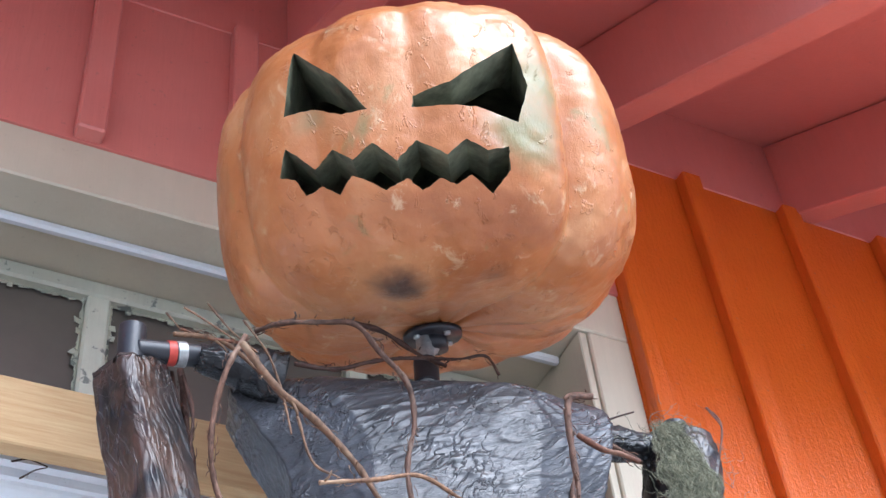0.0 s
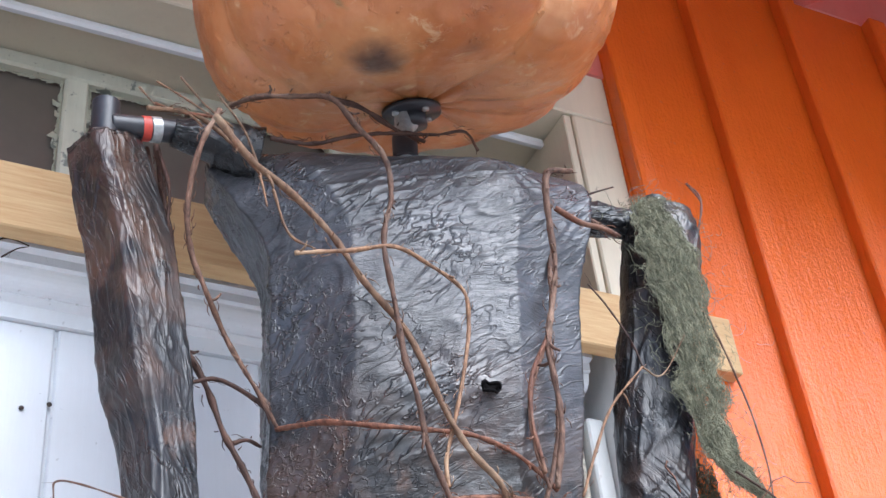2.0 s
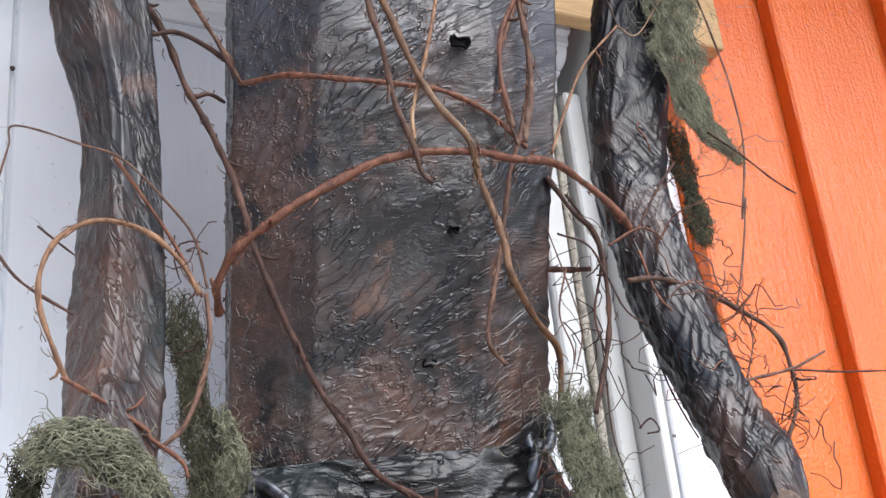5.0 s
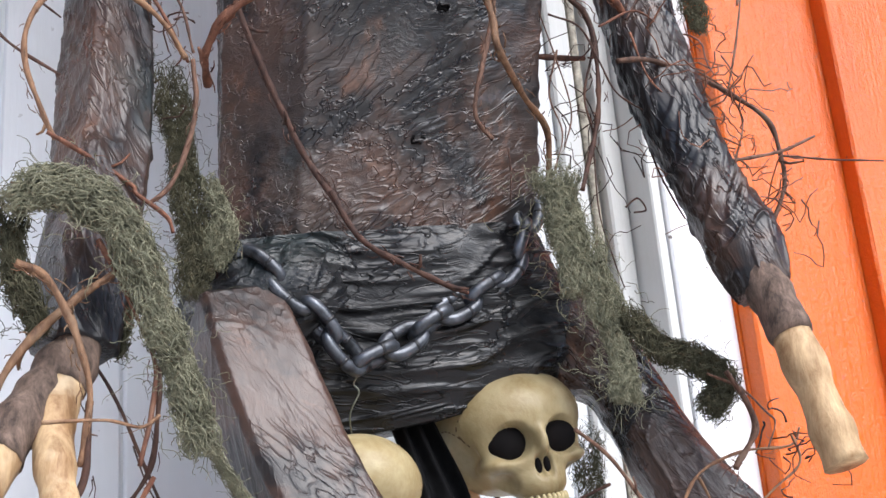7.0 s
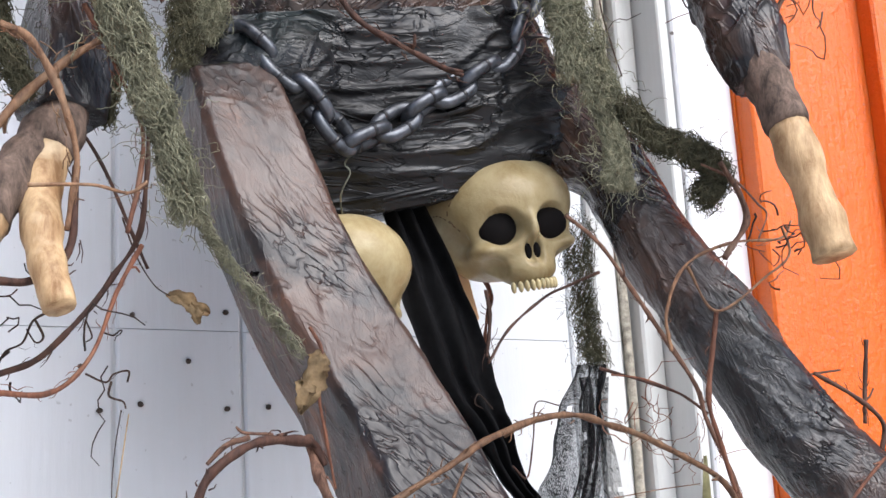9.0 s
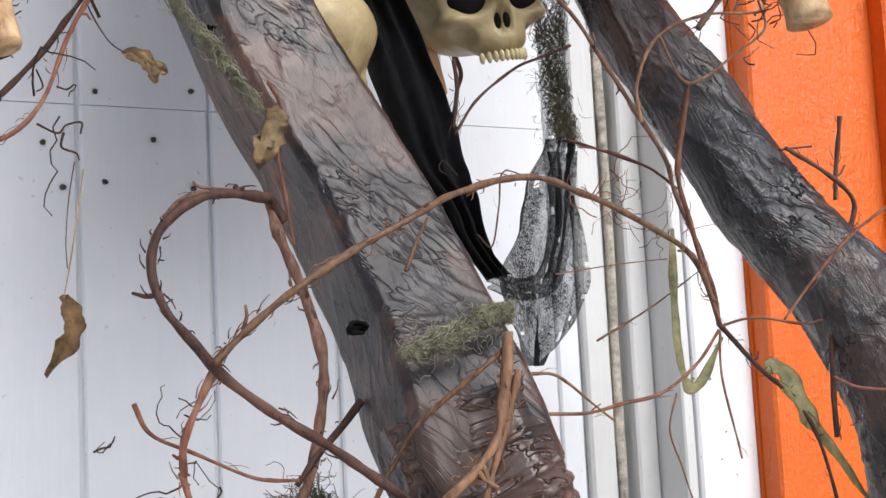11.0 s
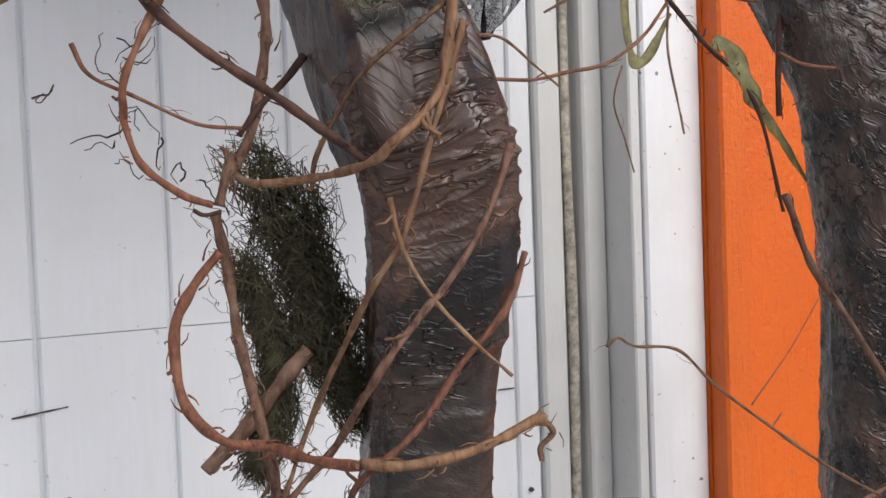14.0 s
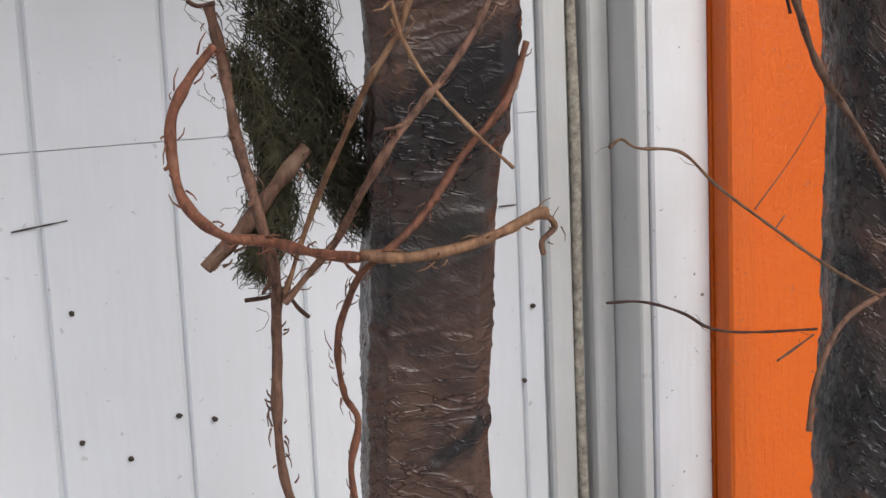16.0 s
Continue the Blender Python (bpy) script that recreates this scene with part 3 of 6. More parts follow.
fpart("shin", loft([(0.714, -0.690, 1.240, 0.070, 0.069), (0.738, -0.705, 1.160, 0.0678, 0.0677), (0.759, -0.690, 1.060, 0.0665, 0.0668), (0.763, -0.655, 0.940, 0.0615, 0.0635), (0.761, -0.625, 0.750, 0.0615, 0.0630), (0.766, -0.600, 0.570, 0.0630, 0.0640), (0.772, -0.570, 0.300, 0.0690, 0.0690), (0.772, -0.550, 0.000, 0.0710, 0.0730)],
                   170, 420, 5.5, -20, 0.0040, (0.2, 0.2, 1.0), 10, 27.0, chamfer=1.72, peaks=(((0.70, -0.77, 1.155), 0.10, 0.010), ((0.805, -0.76, 1.158), 0.09, 0.020), ((0.70, -0.75, 1.05), 0.05, 0.010), ((0.83, -0.72, 1.07), 0.07, 0.012))), M_SHIN,
      "square shin wrapped in wrinkled brown painted plastic")
fpart("leg", loft([(0.985, -0.400, 1.900, 0.080, 0.072), (1.068, -0.430, 1.840, 0.050, 0.052), (1.119, -0.460, 1.720, 0.0500, 0.0556), (1.178, -0.490, 1.615, 0.0540, 0.0600), (1.250, -0.530, 1.475, 0.0550, 0.0620), (1.332, -0.585, 1.345, 0.0620, 0.0660), (1.389, -0.620, 1.220, 0.0780, 0.0760), (1.421, -0.620, 1.100, 0.0820, 0.0800), (1.447, -0.600, 0.950, 0.0820, 0.0800), (1.468, -0.580, 0.750, 0.0840, 0.0800), (1.459, -0.570, 0.500, 0.0840, 0.0800), (1.45, -0.56, 0.25, 0.084, 0.08), (1.45, -0.55, 0.0, 0.086, 0.085)],
                  150, 420, 2.6, -28, 0.0034, (1, 1, 0.13), 38, 33.0, fine=1.0), M_LEGROUND, "round leg wrapped in finely wrinkled painted plastic")
# crumpled black sheet round the hips
fpart("hip_wrap", loft([(0.785, -0.345, 1.775, 0.205, 0.080), (0.775, -0.35, 1.82, 0.236, 0.100), (0.765, -0.355, 1.90, 0.250, 0.118), (0.758, -0.362, 1.97, 0.236, 0.120), (0.752, -0.37, 2.02, 0.220, 0.112)],
                       260, 150, 4.0, -8, 0.011, (0.16, 0.16, 0.75), 7, 5.0, fine=0.9), M_BLACK, "bunched glossy black plastic sheet round the hips")
fpart("hip_wrap", loft([(0.62, -0.43, 1.862, 0.085, 0.05), (0.585, -0.435, 1.90, 0.095, 0.06), (0.56, -0.425, 1.935, 0.07, 0.05), (0.545, -0.41, 1.965, 0.025, 0.03)],
                       90, 50, 2.6, -20, 0.007, (0.2, 0.2, 1.2), 40, 15.0, fine=1.0), M_BLACK, "loose black plastic flap over the thigh")

# hand sticks
def stick(path, r0, r1, split, label):
    bark_pts = spline(path, 10)
    cut = int(len(bark_pts) * split)
    s = fpart("stick", tube(bark_pts[: cut + 1], r0, r0 * 0.97, sides=18, knobs=0.22, seed=3), M_BARKSTICK, label)
    part("peeled_end", tube(bark_pts[cut:], r0 * 0.9, r1, sides=11, knobs=0.16, seed=5), M_PEELED, s, "peeled pale wood with a sawn end").matrix_parent_inverse = Matrix()
    return s


stick([(1.134, -0.66, 1.94), (1.139, -0.69, 1.868), (1.141, -0.715, 1.800), (1.150, -0.73, 1.725), (1.158, -0.745, 1.645)], 0.0275, 0.0255, 0.48, "branch stub with bark for a hand")
stick([(0.332, -0.60, 1.84), (0.318, -0.63, 1.77), (0.292, -0.665, 1.69), (0.288, -0.70, 1.62), (0.298, -0.725, 1.558)], 0.025, 0.015, 0.40, "forked branch with bark for a hand")
stick([(0.312, -0.63, 1.76), (0.270, -0.66, 1.70), (0.232, -0.69, 1.63), (0.205, -0.71, 1.56), (0.19, -0.72, 1.50)], 0.025, 0.018, 0.45, "forked branch with bark for a hand")

# pipes at the shoulders
def cyl(a, b, r, sides=18):
    a, b = Vector(a), Vector(b)
    return tube([a, a.lerp(b, 0.02), a.lerp(b, 0.98), b], r, r, sides=sides)


fpart("shoulder_pipe", cyl((0.272, -0.51, 2.90), (0.268, -0.52, 3.003), 0.021), M_PIPE, "black upright pipe end")
fpart("shoulder_pipe", cyl((0.275, -0.52, 2.960), (0.47, -0.525, 2.992), 0.018), M_PIPE, "black cross pipe")
fpart("pipe_band", cyl((0.322, -0.521, 2.968), (0.334, -0.5215, 2.970), 0.0195), M_RED, "red tape band")
fpart("pipe_band", cyl((0.336, -0.5215, 2.970), (0.350, -0.522, 2.9725), 0.0198), M_GALV, "white metal band")
fpart("shoulder_pipe", cyl((0.98, -0.545, 2.985), (1.19, -0.585, 2.965), 0.018), M_PIPE, "black cross pipe")
fpart("shoulder_pipe", cyl((1.188, -0.58, 2.93), (1.196, -0.59, 3.015), 0.021), M_PIPE, "black upright pipe end")
fpart("pipe_band", cyl((1.098, -0.567, 2.974), (1.114, -0.570, 2.972), 0.0195), M_RED, "red tape band")
fpart("neck_pipe", cyl((0.752, -0.535, 2.96), (0.752, -0.545, 3.12), 0.015), M_GALV, "galvanised pipe fitting")
fpart("neck_pipe", cyl((0.752, -0.5375, 3.02), (0.752, -0.5415, 3.065), 0.021), M_PIPE, "black pipe coupling")


def tear(at, r, seed):
    """A small torn hole with a dark ragged rim; a black disc stands in for its dark inside."""
    pts = []
    for k in range(19):
        a = 2 * math.pi * k / 18
        rr = r * (1 + 0.35 * noise.noise(Vector((math.cos(a) * 2, math.sin(a) * 2, seed))))
        pts.append(Vector(at) + Vector((math.cos(a) * rr * 1.3, -0.004 * math.sin(a * 3), math.sin(a) * rr * 0.8)))
    bm = tube(pts, r * 0.24, sides=6, knobs=0.5, seed=seed)
    c = bm.verts.new(Vector(at) + Vector((0, 0.004, 0)))
    ring = [bm.verts.new(p + Vector((0, 0.002, 0))) for p in pts[:-1]]
    for k in range(18):
        bm.faces.new((c, ring[k], ring[(k + 1) % 18]))
    return bm


for at, r, sd in (((0.792, -0.640, 2.525), 0.013, 1), ((0.766, -0.512, 2.113), 0.008, 2), ((0.785, -0.578, 2.273), 0.007, 3), ((0.961, -0.640, 2.837), 0.006, 4), ((0.626, -0.685, 1.318), 0.009, 5), ((0.732, -0.735, 1.047), 0.007, 6), ((0.517, -0.6, 1.627), 0.004, 7)):
    fpart("tear", tear(at, r * 0.8, sd), M_SOCKET, "small torn hole")
fpart("shoulder_wrap", loft([(0.97, -0.54, 2.955, 0.042, 0.04), (1.02, -0.55, 2.965, 0.036, 0.036), (1.09, -0.565, 2.962, 0.028, 0.03), (1.135, -0.575, 2.958, 0.024, 0.026)],
                            60, 60, 2.4, 90, 0.005, (0.3, 1, 1), 10, 41.0), M_BLACK, "black plastic wound round the shoulder pipe")
fpart("shoulder_wrap", loft([(0.37, -0.522, 2.972, 0.022, 0.022), (0.42, -0.525, 2.968, 0.030, 0.03), (0.50, -0.53, 2.955, 0.040, 0.05)],
                            60, 50, 2.4, 90, 0.005, (0.3, 1, 1), 10, 45.0), M_BLACK, "black plastic wound round the shoulder pipe")


# ---- pumpkin head ----
PK = Vector((0.729, -0.634, 3.358))
PK_R = Vector((0.848, -0.5299, 0.0))
PK_F = Vector((-0.4913, -0.7863, -0.3746))
PK_P = Vector((-0.1985, -0.3177, 0.9272))


def pk(u, d, v):
    return PK + PK_R * u + PK_F * d + PK_P * v


# grooves between the lobes: degrees round from the face, depth, width
RIBS = ((-132, 0.08, 7), (-102, 0.07, 7), (-56, 0.055, 7), (-24, 0.035, 6), (3, 0.04, 6), (24, 0.03, 6), (50, 0.135, 6.5), (98, 0.08, 7), (122, 0.08, 7), (150, 0.08, 7), (178, 0.08, 7), (212, 0.08, 7))


def gourd(R, H, power, ribs, around, up, rough):
    """A ribbed pumpkin round its own axis, flattened to a box-like outline."""
    bm, rows = bmesh.new(), []
    e = 2 / power
    for i in range(up + 1):
        th = -math.pi / 2 + math.pi * i / up
        c, s = abs(math.cos(th)) ** e, math.copysign(abs(math.sin(th)) ** e, math.sin(th))
        row = []
        for k in range(around):
            a = 2 * math.pi * k / around
            depth = 0.0
            for at, deep, wide in ribs:
                off = (a - radians(at) + math.pi) % (2 * math.pi) - math.pi
                depth += deep * math.exp(-abs(off / radians(wide)) ** 1.35)
            rr = R * c * (1 - depth * (0.25 + 0.75 * c)) * (1 + 0.02 * math.sin(a + 1))
            top = 0.045 * math.exp(-((c / 0.38) ** 2)) if s > 0 else 0.022 * math.exp(-((c / 0.4) ** 2))
            hh = H * s * (1 - 0.5 * depth * (1 - c)) - math.copysign(top, s)
            q = pk(math.sin(a) * rr, math.cos(a) * rr, hh)
            if rough:
                n = noise.fractal(q * 9, 0.9, 2.1, 4)
                f = noise.noise(q * 55)
                flake = max(0.0, noise.noise(Vector((q.x * 46, q.y * 46, q.z * 17))) - 0.42)
                q += (q - PK).normalized() * (0.005 * n + 0.0014 * f + 0.007 * flake)
            row.append(bm.verts.new(q))
        rows.append(row)
    for a, b in zip(rows, rows[1:]):
        for k in range(around):
            bm.faces.new((a[k], a[(k + 1) % around], b[(k + 1) % around], b[k]))
    bmesh.ops.remove_doubles(bm, verts=bm.verts[:], dist=1e-5)
    bmesh.ops.recalc_face_normals(bm, faces=bm.faces[:])
    return bm


def prism(poly, d0, d1, seed):
    """A cutter along the face's axis with slightly ragged sides."""
    pts = []
    for a, b in zip(poly, poly[1:] + poly[:1]):
        for k in range(5):
            t = k / 5
            x, y = a[0] + (b[0] - a[0]) * t, a[1] + (b[1] - a[1]) * t
            j = 0.0022 if k else 0.0
            pts.append((x + j * noise.noise(Vector((x * 160, y * 160, seed))), y + j * noise.noise(Vector((y * 160, x * 160, seed + 5)))))
    bm = bmesh.new()
    a = [bm.verts.new(pk(-u - 0.008, d1, v)) for u, v in pts]
    b = [bm.verts.new(pk(-u * 0.90 - 0.008, d0, v * 0.93)) for u, v in pts]
    n = len(pts)
    for k in range(n):
        bm.faces.new((a[k], a[(k + 1) % n], b[(k + 1) % n], b[k]))
    bm.faces.new(a)
    bm.faces.new(b[::-1])
    bmesh.ops.recalc_face_normals(bm, faces=bm.faces[:])
    return bm


def pumpkin_skin():
    m, nt, b = material("pumpkin_skin_paint", 0.33)
    v = coords(nt)
    big = noisy(nt, v, 5.0, 5, 0.6, 0.3)
    col = ramp(nt, big, [(0.32, (0.32, 0.105, 0.030)), (0.50, (0.43, 0.165, 0.052)), (0.70, (0.52, 0.265, 0.115))])
    scuff = noisy(nt, coords(nt, (1, 1, 0.7)), 21, 7, 0.7, 0.6)
    col = blend(nt, ramp(nt, scuff, [(0.58, (0, 0, 0)), (0.68, (0.7, 0.7, 0.7))]), col, (0.58, 0.41, 0.23))
    mould = noisy(nt, v, 7.5, 5, 0.65, 0.4)
    col = blend(nt, ramp(nt, mould, [(0.60, (0, 0, 0)), (0.70, (0.6, 0.6, 0.6))]), col, (0.17, 0.19, 0.07))
    soot = noisy(nt, v, 12.0, 4, 0.6, 0.2)
    col = blend(nt, ramp(nt, soot, [(0.71, (0, 0, 0)), (0.76, (0.9, 0.9, 0.9))]), col, (0.05, 0.045, 0.05))
    # soot smudges underneath and green mould beside the grin
    for at, r, tint in ((pk(-0.045, 0.215, -0.262), 0.046, (0.035, 0.030, 0.032)), (pk(0.105, 0.21, -0.262), 0.030, (0.05, 0.04, 0.035)), (pk(0.17, 0.28, -0.045), 0.075, (0.19, 0.19, 0.085)), (pk(0.20, 0.27, 0.05), 0.05, (0.20, 0.21, 0.09)), (pk(-0.14, 0.29, 0.02), 0.04, (0.26, 0.20, 0.09))):
        far, near = nt.nodes.new("ShaderNodeVectorMath"), nt.nodes.new("ShaderNodeMath")
        far.operation, near.operation = "DISTANCE", "MULTIPLY_ADD"
        far.inputs[1].default_value = at
        nt.links.new(v, far.inputs[0])
        nt.links.new(soot, near.inputs[0])
        near.inputs[1].default_value = r * 1.6
        nt.links.new(far.outputs["Value"], near.inputs[2])
        col = blend(nt, ramp(nt, near.outputs["Value"], [(r * 1.2, (0.85, 0.85, 0.85)), (r * 2.0, (0, 0, 0))]), col, tint)
    nt.links.new(col, b.inputs["Base Color"])
    brush = noisy(nt, coords(nt, (3, 3, 0.8)), 30, 5, 0.7, 0.8)
    n1 = relief(nt, b, brush, 0.30, 0.004)
    chip = ramp(nt, noisy(nt, coords(nt, (1, 1, 0.55)), 30, 4, 0.65, 0.4), [(0.60, (0, 0, 0)), (0.63, (1, 1, 1)), (0.72, (0.5, 0.5, 0.5))])
    n2 = relief(nt, b, chip, 0.55, 0.005, n1)
    relief(nt, b, noisy(nt, v, 90, 4, 0.6), 0.25, 0.002, n2)
    return m


M_SKIN = pumpkin_skin()
M_FLESH = plain("carved_foam_inside", (0.15, 0.155, 0.10), 0.8, 0, 0.7, 16, 0.5, 0.2)

EYE_A = [(0.168, 0.160), (0.192, 0.033), (0.142, 0.029), (0.093, -0.003), (0.050, -0.005), (0.079, 0.042)]
EYE_B = [(-0.199, 0.109), (-0.129, 0.053), (-0.086, 0.022), (-0.024, 0.009), (-0.020, -0.011), (-0.081, -0.020), (-0.132, -0.026), (-0.186, -0.046), (-0.212, 0.025)]
MOUTH_TOP = [(0.194, -0.026), (0.147, -0.078), (0.114, -0.056), (0.082, -0.089), (0.048, -0.069), (0.013, -0.104), (-0.021, -0.070), (-0.066, -0.104), (-0.099, -0.080), (-0.130, -0.099), (-0.164, -0.089)]
MOUTH_LOW = [(-0.162, -0.127), (-0.128, -0.165), (-0.099, -0.138), (-0.073, -0.151), (-0.050, -0.138), (-0.020, -0.152), (0.001, -0.133), (0.035, -0.148), (0.059, -0.130), (0.086, -0.114), (0.110, -0.133), (0.137, -0.110), (0.166, -0.118), (0.182, -0.086), (0.208, -0.073)]

body = new("pumpkin_body", mesh_of("pumpkin_body", gourd(0.358, 0.266, 3.3, RIBS, 330, 170, True), M_SKIN))
cutters = [new("cutter", mesh_of("cutter", bm, M_FLESH, False)) for bm in
           (gourd(0.275, 0.19, 2.4, RIBS, 48, 24, False), prism(EYE_A, 0.05, 0.50, 1), prism(EYE_B, 0.05, 0.50, 2), prism(MOUTH_TOP + MOUTH_LOW, 0.05, 0.50, 3))]
for c in cutters:
    mod = body.modifiers.new("carve", "BOOLEAN")
    mod.operation, mod.object, mod.solver = "DIFFERENCE", c, "EXACT"
    mod.material_mode = "TRANSFER"
bpy.context.view_layer.update()
carved = bpy.data.meshes.new_from_object(body.evaluated_get(bpy.context.evaluated_depsgraph_get()))
body.modifiers.clear()
body.data = carved
carved.shade_smooth()
carved.set_sharp_from_angle(angle=radians(38))
for c in cutters:
    bpy.data.objects.remove(c)
body.name = "pumpkin_head"
body.parent = figure
body.matrix_parent_inverse = Matrix.Translation((-0.76, 0.45, 0))
body["label"] = "scuffed orange foam jack-o'-lantern head with carved grin"


def disc(at, axis, r, thick, sides=28):
    return tube([Vector(at) - Vector(axis) * thick / 2, Vector(at) + Vector(axis) * thick / 2], r, r, sides=sides)


FL = pk(-0.014, 0.0, -0.252)
flange = fpart("flange", disc(FL, PK_P, 0.050, 0.010), M_PIPE, "black steel pipe flange")
fpart("flange_collar", disc(FL - PK_P * 0.014, PK_P, 0.024, 0.026), M_PIPE, "black pipe collar")
for k in range(4):
    a = radians(45 + 90 * k)
    bolt = part("bolt", disc(FL - PK_P * 0.007 + PK_R * (0.036 * math.cos(a)) + PK_F * (0.036 * math.sin(a)), PK_P, 0.006, 0.006, 8), M_GALV, flange)
fpart("neck_pipe", cyl(FL - PK_P * 0.02, (0.752, -0.545, 3.10), 0.014), M_GALV, "galvanised pipe nipple")


# ---- skulls ----
def blob(p, c, r):
    """Rough distance to an ellipsoid."""
    q = (p - np.array(c)) / np.array(r)
    return (np.sqrt((q * q).sum(-1)) - 1) * min(r)


def melt(a, b, k):
    h = np.clip(0.5 + 0.5 * (b - a) / k, 0, 1)
    return b + (a - b) * h - k * h * (1 - h)


def skull_field(p):
    """Distance to the skull's outside and to its hollows; face towards -y, eyes at height 0."""
    p = np.asarray(p, float)
    m = np.stack([np.abs(p[..., 0]), p[..., 1], p[..., 2]], -1)
    d = blob(m, (0, 0.074, 0.025), (0.086, 0.092, 0.071))
    d = melt(d, blob(m, (0, 0.030, 0.032), (0.066, 0.054, 0.046)), 0.03)
    d = melt(d, blob(m, (0, 0.016, -0.014), (0.048, 0.040, 0.040)), 0.018)
    d = melt(d, blob(m, (0, -0.002, -0.046), (0.032, 0.030, 0.022)), 0.014)
    d = melt(d, blob(m, (0.048, 0.006, -0.020), (0.016, 0.026, 0.009)), 0.010)
    rim = np.sqrt(((m[..., 0] - 0.031) / 0.0262) ** 2 + ((m[..., 2] - 0.003) / 0.0250) ** 2) - 1
    d = melt(d, np.sqrt((rim * 0.0255) ** 2 + (m[..., 1] + 0.011 - 0.45 * (m[..., 0] - 0.025)) ** 2) - 0.0048, 0.009)
    d = melt(d, blob(m, (0, -0.030, -0.002), (0.0065, 0.010, 0.016)), 0.008)
    d = melt(d, blob(m, (0, 0.070, -0.030), (0.050, 0.062, 0.024)), 0.02)
    d = d + 0.006 * np.exp(-(((m[..., 1] - 0.036) / 0.020) ** 2 + ((m[..., 2] - 0.004) / 0.024) ** 2)) * (m[..., 0] > 0.03)
    eye = blob(m, (0.0310, -0.034, 0.003), (0.0236, 0.042, 0.0225))
    nose = blob(m, (0.0052, -0.040, -0.027), (0.0066, 0.026, 0.0135))
    cheek = blob(m, (0.043, -0.004, -0.042), (0.013, 0.020, 0.012))
    hole = np.minimum(eye, nose)
    d = -melt(-d, cheek, 0.006)
    return -melt(-d, hole, 0.004), hole


def skull_points(dirs):
    """The skull's surface along rays from its middle."""
    o = np.array((0, 0.040, -0.004))
    far = np.full(len(dirs), 0.18)
    for _ in range(90):
        d, _h = skull_field(o + dirs * far[:, None])
        far = np.maximum(far - np.clip(d, -0.004, 0.02) * 0.6, 0.004)
    return o + dirs * far[:, None]


def skull(m, label):
    s = thing("skull", label, "skull", m.translation, "hanging skulls")
    s.matrix_world = m
    bm = bmesh.new()
    bmesh.ops.create_icosphere(bm, subdivisions=7, radius=1)
    pts = skull_points(np.array([v.co.normalized() for v in bm.verts]))
    for v, q in zip(bm.verts, pts):
        v.co = q
    part("cranium", bm, M_BONE, s, "smooth yellowish bone plastic")
    # black ellipsoids plug the hollows and stand in for their dark insides
    for name, c, r in (("eye_socket", (0.031, 0.000, 0.003), (0.0255, 0.017, 0.0238)), ("eye_socket", (-0.031, 0.000, 0.003), (0.0255, 0.017, 0.0238)),
                       ("nose_hollow", (0.0054, -0.012, -0.027), (0.0062, 0.012, 0.013)), ("nose_hollow", (-0.0054, -0.012, -0.027), (0.0062, 0.012, 0.013))):
        bm = bmesh.new()
        bmesh.ops.create_icosphere(bm, subdivisions=4, radius=1)
        for v in bm.verts:
            v.co = Vector((c[0] + v.co.x * r[0], c[1] + v.co.y * r[1], c[2] + v.co.z * r[2]))
        part(name, bm, M_SOCKET, s, "black filling for a dark hollow")
    for k in range(10):
        a = (k - 4.5) / 4.5
        x = 0.026 * a
        y = -0.029 + 0.017 * a * a
        bm = bmesh.new()
        bmesh.ops.create_icosphere(bm, subdivisions=2, radius=1)
        for v in bm.verts:
            v.co = Vector((x + v.co.x * 0.0030, y + v.co.y * 0.0045, -0.0655 + v.co.z * 0.0068))
        part("tooth", bm, M_TOOTH, s)
    # painted suture lines lie on the bone
    def seam(fn, n, r):
        bm = bmesh.new()
        dots = [Vector(q) for q in skull_points(np.array([Vector(fn(i / n)).normalized() for i in range(n + 1)]))]
        for i in range(0, n, 2):
            tube_into(bm, [dots[i] * 1.002, dots[i + 1] * 1.002], r, sides=5)
        return part("suture", bm, M_SUTURE, s, "dashed dark suture line")
    seam(lambda t: (math.sin(radians(-75 + 150 * t)), -0.22 + 0.05 * math.sin(t * 40), math.cos(radians(-75 + 150 * t))), 46, 0.0009)
    for sx in (-1, 1):
        seam(lambda t: (sx * 0.92, -0.30 + 0.75 * t, 0.15 + 0.22 * math.sin(math.pi * t)), 22, 0.0008)
    return s


skull(pose(0.917, -0.455, 1.737, 9, -9, -6) @ Matrix.Scale(1.10, 4), "yellowish plastic skull hanging from the chain by wire")
skull(pose(0.722, -0.375, 1.650, 8, 0, 150) @ Matrix.Scale(0.88, 4), "yellowish plastic skull turned away beside the leg")


# ---- plastic chain ----
def link(a, b, turn):
    """A welded-look oval link from a to b with two dark seam bands."""
    a, b = Vector(a), Vector(b)
    d = (b - a).normalized()
    side = d.cross(Vector((0, -1, 0))).normalized()
    nrm = side.cross(d)
    side = side * math.cos(turn) + nrm * math.sin(turn)
    half, w = (b - a).length / 2 + 0.011, 0.0145
    mid = (a + b) / 2
    loop = []
    for k in range(40):
        t = 2 * math.pi * k / 40
        ct, st = math.cos(t), math.sin(t)
        loop.append(mid + d * (math.copysign(abs(ct) ** 0.75, ct) * (half - 0.006)) + side * (math.copysign(abs(st) ** 0.75, st) * w))
    bm = tube(loop + loop[:2], 0.0082, sides=10)
    bands = [tube([loop[k] - (loop[k + 1] - loop[k]) * 0.25, loop[k] + (loop[k + 1] - loop[k]) * 0.35], 0.0088, sides=10) for k in (9, 29)]
    return bm, bands


